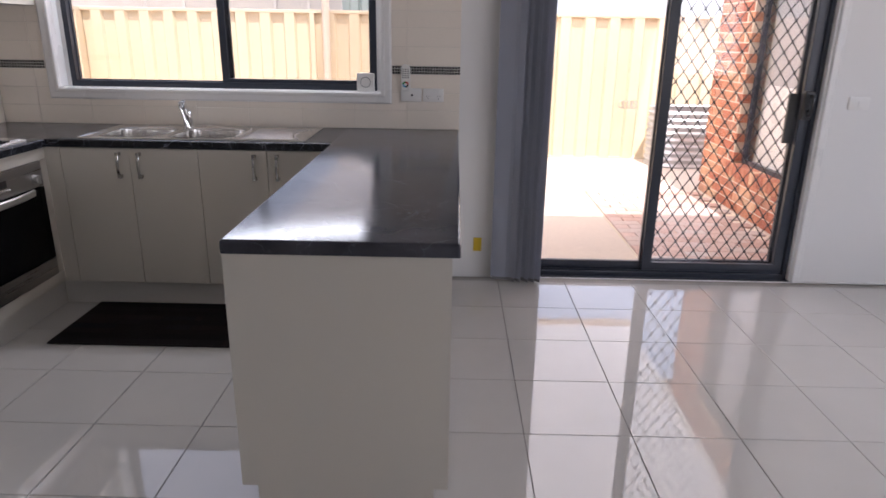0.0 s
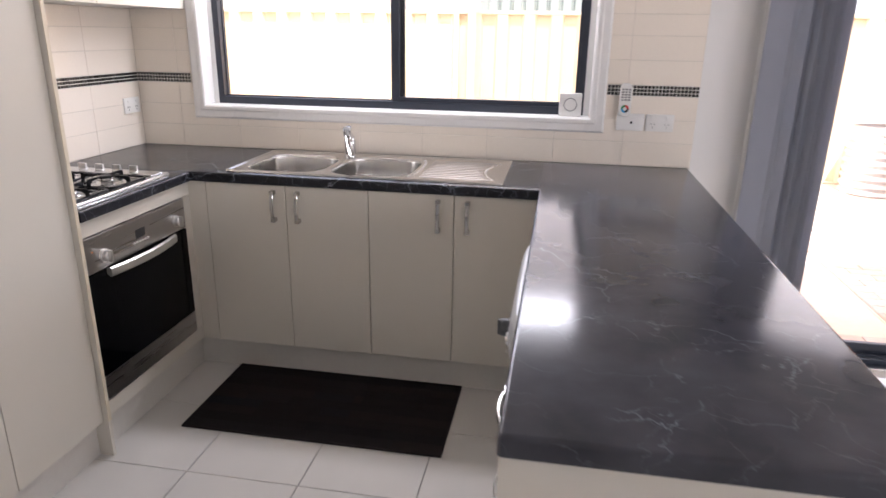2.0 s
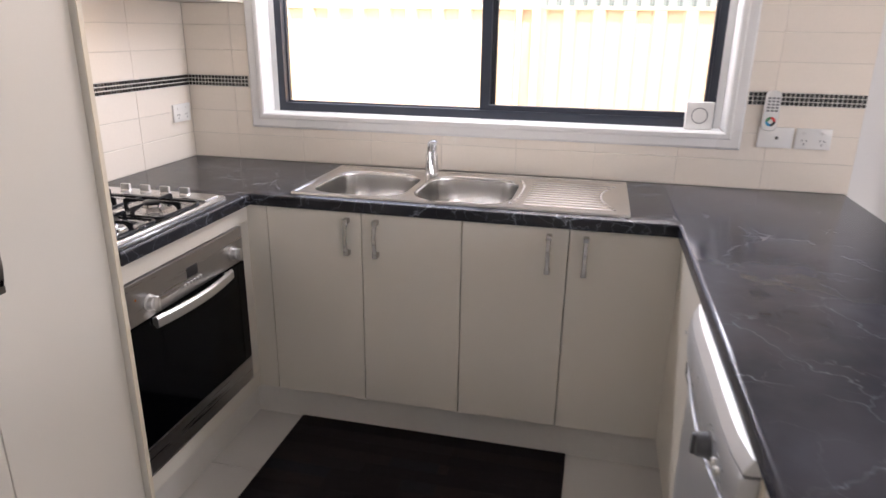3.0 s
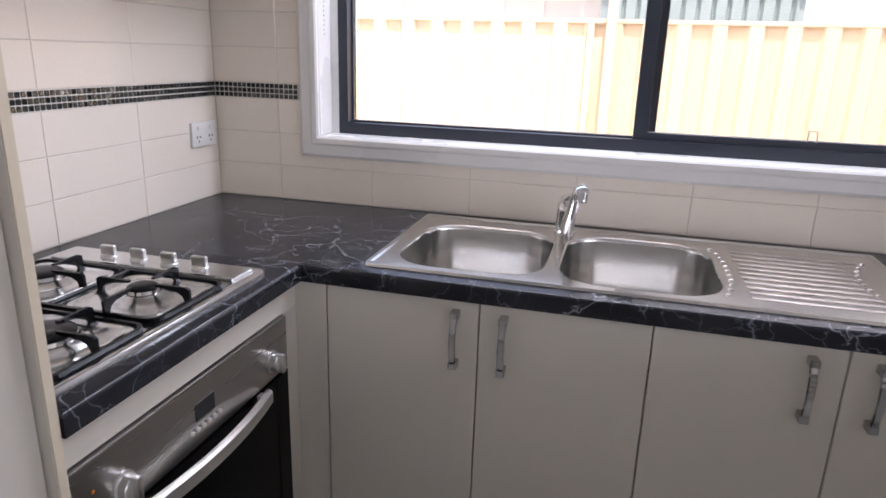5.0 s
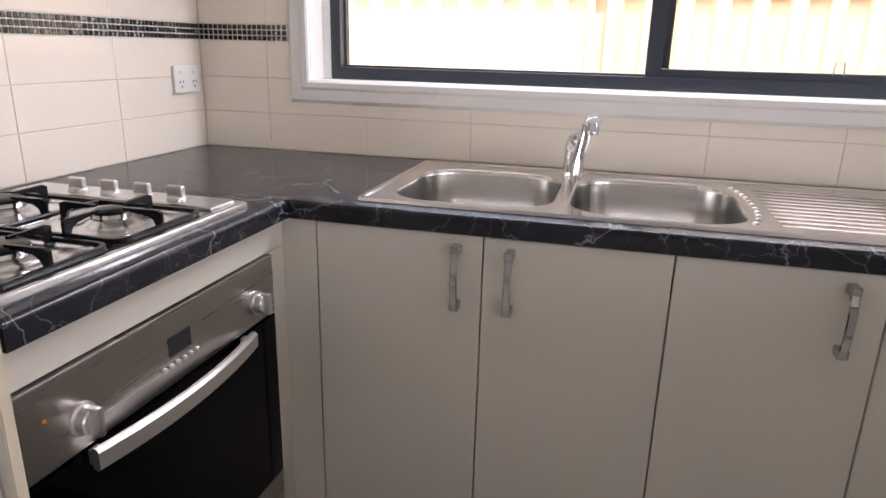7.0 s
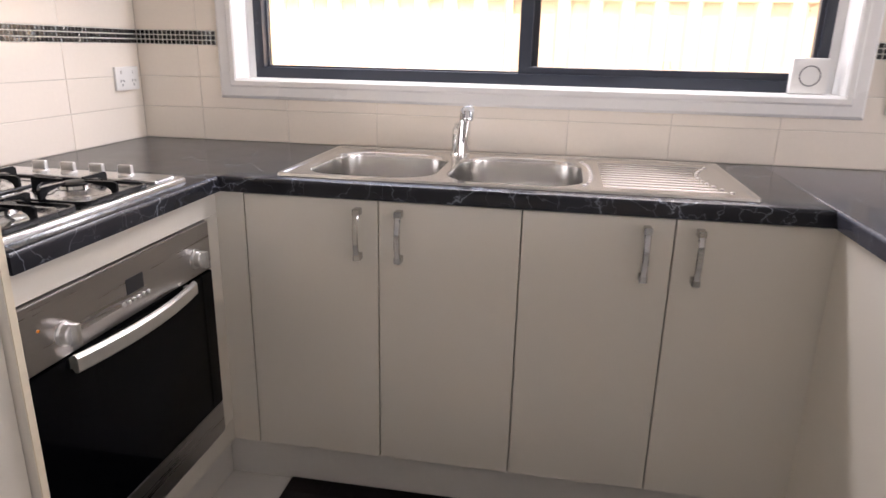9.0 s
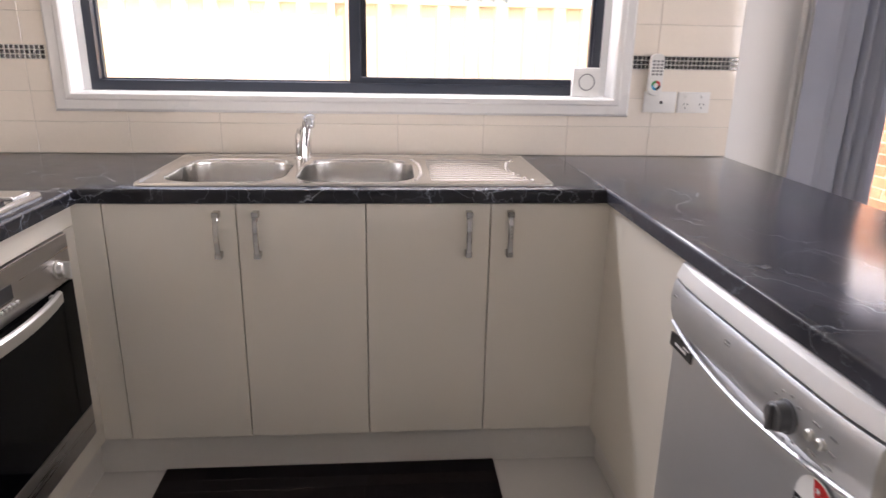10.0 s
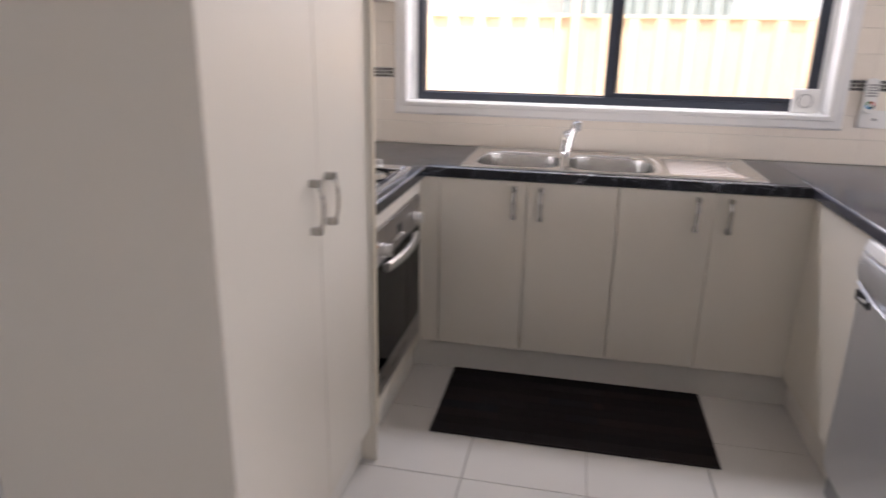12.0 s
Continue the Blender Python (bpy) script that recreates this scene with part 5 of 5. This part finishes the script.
for a0, m in ((0, label_red), (90, label_green), (180, label_blue), (270, label_black)):
    bm = bmesh.new()
    n = 8
    ins = [bm.verts.new((1.779 + 0.008 * math.cos(radians(a0 + 90 * k / n)), NORTH - 0.0322, 1.154 + 0.008 * math.sin(radians(a0 + 90 * k / n)))) for k in range(n + 1)]
    out = [bm.verts.new((1.779 + 0.017 * math.cos(radians(a0 + 90 * k / n)), NORTH - 0.0322, 1.154 + 0.017 * math.sin(radians(a0 + 90 * k / n)))) for k in range(n + 1)]
    for k in range(n):
        bm.faces.new((ins[k], ins[k + 1], out[k + 1], out[k]))
    part("colour_wheel_quarter", bm, m, case)

remote.location.x -= 0.020
west_gpo.location.y -= 0.012

sensor = thing("door_chime", (1.54, 0.630, WZ0), "square white chime with a grey ring, standing on the window sill", "chime")
cs = part("case", B(1.475, 1.575, 0.620, 0.648, WZ0 + 0.0005, WZ0 + 0.102, bevel=0.006), white_plastic, sensor, smooth=True)
bm = bmesh.new()
sweep(bm, [(1.525 + 0.028 * math.cos(a), 0.6195, WZ0 + 0.052 + 0.028 * math.sin(a)) for a in [2 * math.pi * k / 28 for k in range(29)]], 0.0035, 0.002, up=(0, 1, 0))
part("ring", bm, grey_plastic, cs, "grey ring")

single("yellow_tag", B(2.170, 2.220, NORTH + 0.001, NORTH + 0.0072, 0.163, 0.248, bevel=0.002), yellow_tag, "small yellow card tag fixed low on the wall", "tag")

# vertical blind, drawn to one side
blind = thing("vertical_blind", (2.43, 0.52, 2.2), "grey fabric vertical blind drawn to one side of the door", "blind")
part("head_rail", B(2.26, 4.22, 0.500, 0.545, 2.190, 2.235, bevel=0.003), white_plastic, blind)
for i in range(10):
    x, turn = 2.340 + i * 0.0215, radians((7, 22, 55, 42, 64, 38, 60, 46, 66, 52)[i])
    bm = bmesh.new()
    half = 0.0635
    rows = []
    for k in range(7):
        s = k / 6 * 2 - 1
        bow = 0.007 * (1 - s * s)
        px = x + half * s * math.cos(turn) - bow * math.sin(turn)
        py = 0.522 - half * s * math.sin(turn) - bow * math.cos(turn)
        rows.append([bm.verts.new((px, py, z)) for z in (0.028 + 0.003 * (i % 3), 0.75, 1.45, 2.19)])
    for a, b in zip(rows, rows[1:]):
        for k in range(3):
            bm.faces.new((a[k], b[k], b[k + 1], a[k + 1]))
    bmesh.ops.recalc_face_normals(bm, faces=bm.faces)
    bmesh.ops.solidify(bm, geom=bm.faces[:], thickness=0.0012)
    slat = part("slat", bm, blind_mat, blind, smooth=True)
    bm = bmesh.new()
    a = Vector((x - half * 0.9 * math.cos(turn), 0.520 + half * 0.9 * math.sin(turn), 0.022))
    b = Vector((x + half * 0.9 * math.cos(turn), 0.520 - half * 0.9 * math.sin(turn), 0.022))
    sweep(bm, [a, b], 0.004, 0.022)
    part("bottom_weight", bm, grey_plastic, slat)

# ---- pieces of walls, floor and paving ----
def piece(name, me, at, parent, turn=0.0):
    ob = bpy.data.objects.new(name, me)
    scene.collection.objects.link(ob)
    ob.parent = parent
    ob.matrix_parent_inverse = Matrix.Translation(-parent.location)
    ob.matrix_basis = Matrix.Translation(at) @ Matrix.Rotation(turn, 4, "Z")
    return ob


def piece_mesh(name, sx, sy, sz, m, bevel=0.0):
    return mesh_of(name, box(bmesh.new(), -sx / 2, sx / 2, -sy / 2, sy / 2, -sz / 2, sz / 2, bevel=bevel, segments=1), m)


FT = 0.406
ftile = piece_mesh("floor_tile", FT - 0.0035, FT - 0.0035, 0.010, floor_tile_mat, 0.0012)
ix0, ix1 = math.ceil((WEST - 0.1 - 0.698) / FT) - 1, math.floor((EAST - 0.698) / FT)
iy0, iy1 = math.ceil((SOUTH - 0.1 + 0.700) / FT), math.floor((NORTH + 0.700) / FT)
for i in range(ix0, ix1 + 1):
    for j in range(iy0, iy1 + 1):
        x, y = 0.698 + (i + 0.5) * FT, -0.700 + (j + 0.5) * FT
        if WEST - 0.25 < x < EAST + 0.1 and y < NORTH - 0.05:
            piece("floor_tile", ftile, (x, y, -0.005), floor)

# wall tiles
TP = 0.305
single("tile_bed", B(WEST - 0.006, 2.066, NORTH + 0.0020, NORTH + 0.0076, CT - 0.02, WZ0 - 0.02), grout_mat, "pale grout behind the cream wall tiles", "grout", kind=STONE)
single("tile_bed", B(WEST - 0.006, WX0 - 0.019, NORTH + 0.0020, NORTH + 0.0076, WZ0 - 0.0195, 1.86), grout_mat, "pale grout behind the cream wall tiles", "grout", kind=STONE)
single("tile_bed", B(WX1 + 0.019, 2.066, NORTH + 0.0020, NORTH + 0.0076, WZ0 - 0.0195, 1.86), grout_mat, "pale grout behind the cream wall tiles", "grout", kind=STONE)
single("tile_bed", B(WEST - 0.0076, WEST - 0.0020, -0.655, NORTH + 0.0015, CT - 0.02, 1.86), grout_mat, "pale grout behind the cream wall tiles", "grout", kind=STONE)
wall_w = bpy.data.objects["wall_west"]
rows = [(0.9015, 1.005), (1.007, 1.105), (1.107, 1.207), (1.255, 1.357), (1.359, 1.458), (1.460, 1.545), (1.547, 1.645), (1.647, 1.745), (1.747, 1.845)]
made = {}


def wall_piece(u0, u1, z0, z1, side):
    key = (round(u1 - u0, 4), round(z1 - z0, 4), side)
    if key not in made:
        w, h = u1 - u0 - 0.0016, z1 - z0 + 0.0002
        made[key] = piece_mesh("wall_tile", w if side == "n" else 0.0055, 0.0055 if side == "n" else w, h, wall_tile_mat, 0.0012)
    c = (u0 + u1) / 2
    at = (c, NORTH + 0.00275, (z0 + z1) / 2) if side == "n" else (WEST - 0.00275, c, (z0 + z1) / 2)
    piece("wall_tile", made[key], at, wall_n if side == "n" else wall_w)


for z0, z1 in rows:
    joints = [-0.065 + k * TP for k in range(-2, 8)]
    joints = [WEST] + [j for j in joints if WEST + 0.01 < j < 2.05] + [2.066]
    for a, b in zip(joints, joints[1:]):
        if z1 < WZ0:
            wall_piece(a, b, z0, z1, "n")
        else:
            if a < WX0 - 0.03:
                wall_piece(a, min(b, WX0 - 0.03), z0, z1, "n")
            if b > WX1 + 0.03:
                wall_piece(max(a, WX1 + 0.03), b, z0, z1, "n")
    joints = [-0.655] + [0.244 + k * TP for k in range(-2, 1)] + [NORTH]
    if z1 < 1.55:
        for a, b in zip(joints, joints[1:]):
            wall_piece(a, b, z0, z1, "w")

MP = 0.0152
chip = {"n": piece_mesh("mosaic_chip", MP - 0.0030, 0.006, MP - 0.0030, mosaic_mat, 0.0013), "w": piece_mesh("mosaic_chip", 0.006, MP - 0.0030, MP - 0.0030, mosaic_mat, 0.0013)}
for nm, u0, u1, side in (("corner", WEST + 0.001, WX0 - 0.074, "n"), ("plate side", WX1 + 0.068, 2.066, "n"), ("hob side", -0.655, NORTH - 0.001, "w")):
    at = ((u0 + u1) / 2, NORTH, 1.231) if side == "n" else (WEST, (u0 + u1) / 2, 1.231)
    strip = thing("mosaic_strip", at, "strip of small dark glass mosaic chips in the tiling", "mosaic", kind=STONE)
    bed_ = B(u0, u1, NORTH + 0.001, NORTH + 0.0055, 1.2075, 1.2545) if side == "n" else B(WEST - 0.0055, WEST - 0.001, u0, u1, 1.2075, 1.2545)
    part("grout", bed_, mosaic_grout, strip)
    n = int((u1 - u0) / MP)
    for i in range(n):
        for j in range(3):
            u, z = u0 + (i + 0.5) * (u1 - u0) / n, 1.2158 + j * MP
            ob = piece("mosaic_chip", chip[side], (u, NORTH + 0.001, z) if side == "n" else (WEST - 0.001, u, z), strip)
            if side == "w":
                ob.rotation_euler = (0, random.gauss(0, 0.04), random.gauss(0, 0.03))

# bricks of the wing
BP, BH = 0.240, 0.086
whole = piece_mesh("brick", 0.110, 0.230, 0.076, brick_mat, 0.003)
half_b = piece_mesh("brick_half", 0.110, 0.110, 0.076, brick_mat, 0.003)
head = piece_mesh("brick_header", 0.230, 0.110, 0.076, brick_mat, 0.003)
k = 0
z = -0.06 + BH / 2
while z < BZ1 - 0.03:
    y = BY1 - BP / 2 - (BP / 2 if k % 2 else 0)
    spans = []
    if k % 2:
        spans.append((BY1 - 0.055, half_b))
    while y > BY0 + 0.06:
        spans.append((y, whole))
        y -= BP
    for y_, me in spans:
        hlf = 0.115 if me is whole else 0.055
        if not (VZ0 - 0.05 < z < VZ1 + 0.02 and y_ + hlf > VY0 and y_ - hlf < VY1):
            piece("brick", me, (BX + 0.055, y_, z), wing)
        elif y_ + hlf > VY1 + 0.08 and y_ - hlf < VY1:
            piece("brick", half_b, (BX + 0.055, VY1 + 0.058, z), wing)
    z += BH
    k += 1
sill_b = piece_mesh("brick_sill", 0.150, 0.076, 0.110, brick_mat, 0.003)
y = VY0 - 0.02
while y < VY1 + 0.06:
    piece("brick", sill_b, (BX + 0.050, y, VZ0 - 0.045), wing)
    y += 0.086
for i in range(6):
    for j in range(29):
        piece("brick", head, (BX + 0.12 + 0.125 + i * 0.24, BY1 - 0.055, -0.06 + BH / 2 + j * BH), wing)

# pavers
paver = piece_mesh("paver", 0.226, 0.110, 0.030, paver_mat, 0.004)
paver_h = piece_mesh("paver_half", 0.110, 0.110, 0.030, paver_mat, 0.004)
paver_s = piece_mesh("paver_soldier", 0.226, 0.190, 0.030, paver_mat, 0.004)
x = 2.32
while x < 4.5:
    piece("paver", paver_s, (x, 0.960, -0.055 + 0.010), terrace)
    x += 0.231
j = 0
y = 1.130
while y < 3.28:
    x = 3.48 + (0.1155 if j % 2 else 0.0)
    if j % 2:
        piece("paver", paver_h, (3.4215, y, -0.051), terrace)
    while x < 4.50:
        piece("paver", paver, (x, y, -0.052 + random.uniform(0, 0.003)), terrace)
        x += 0.231
    y += 0.115
    j += 1
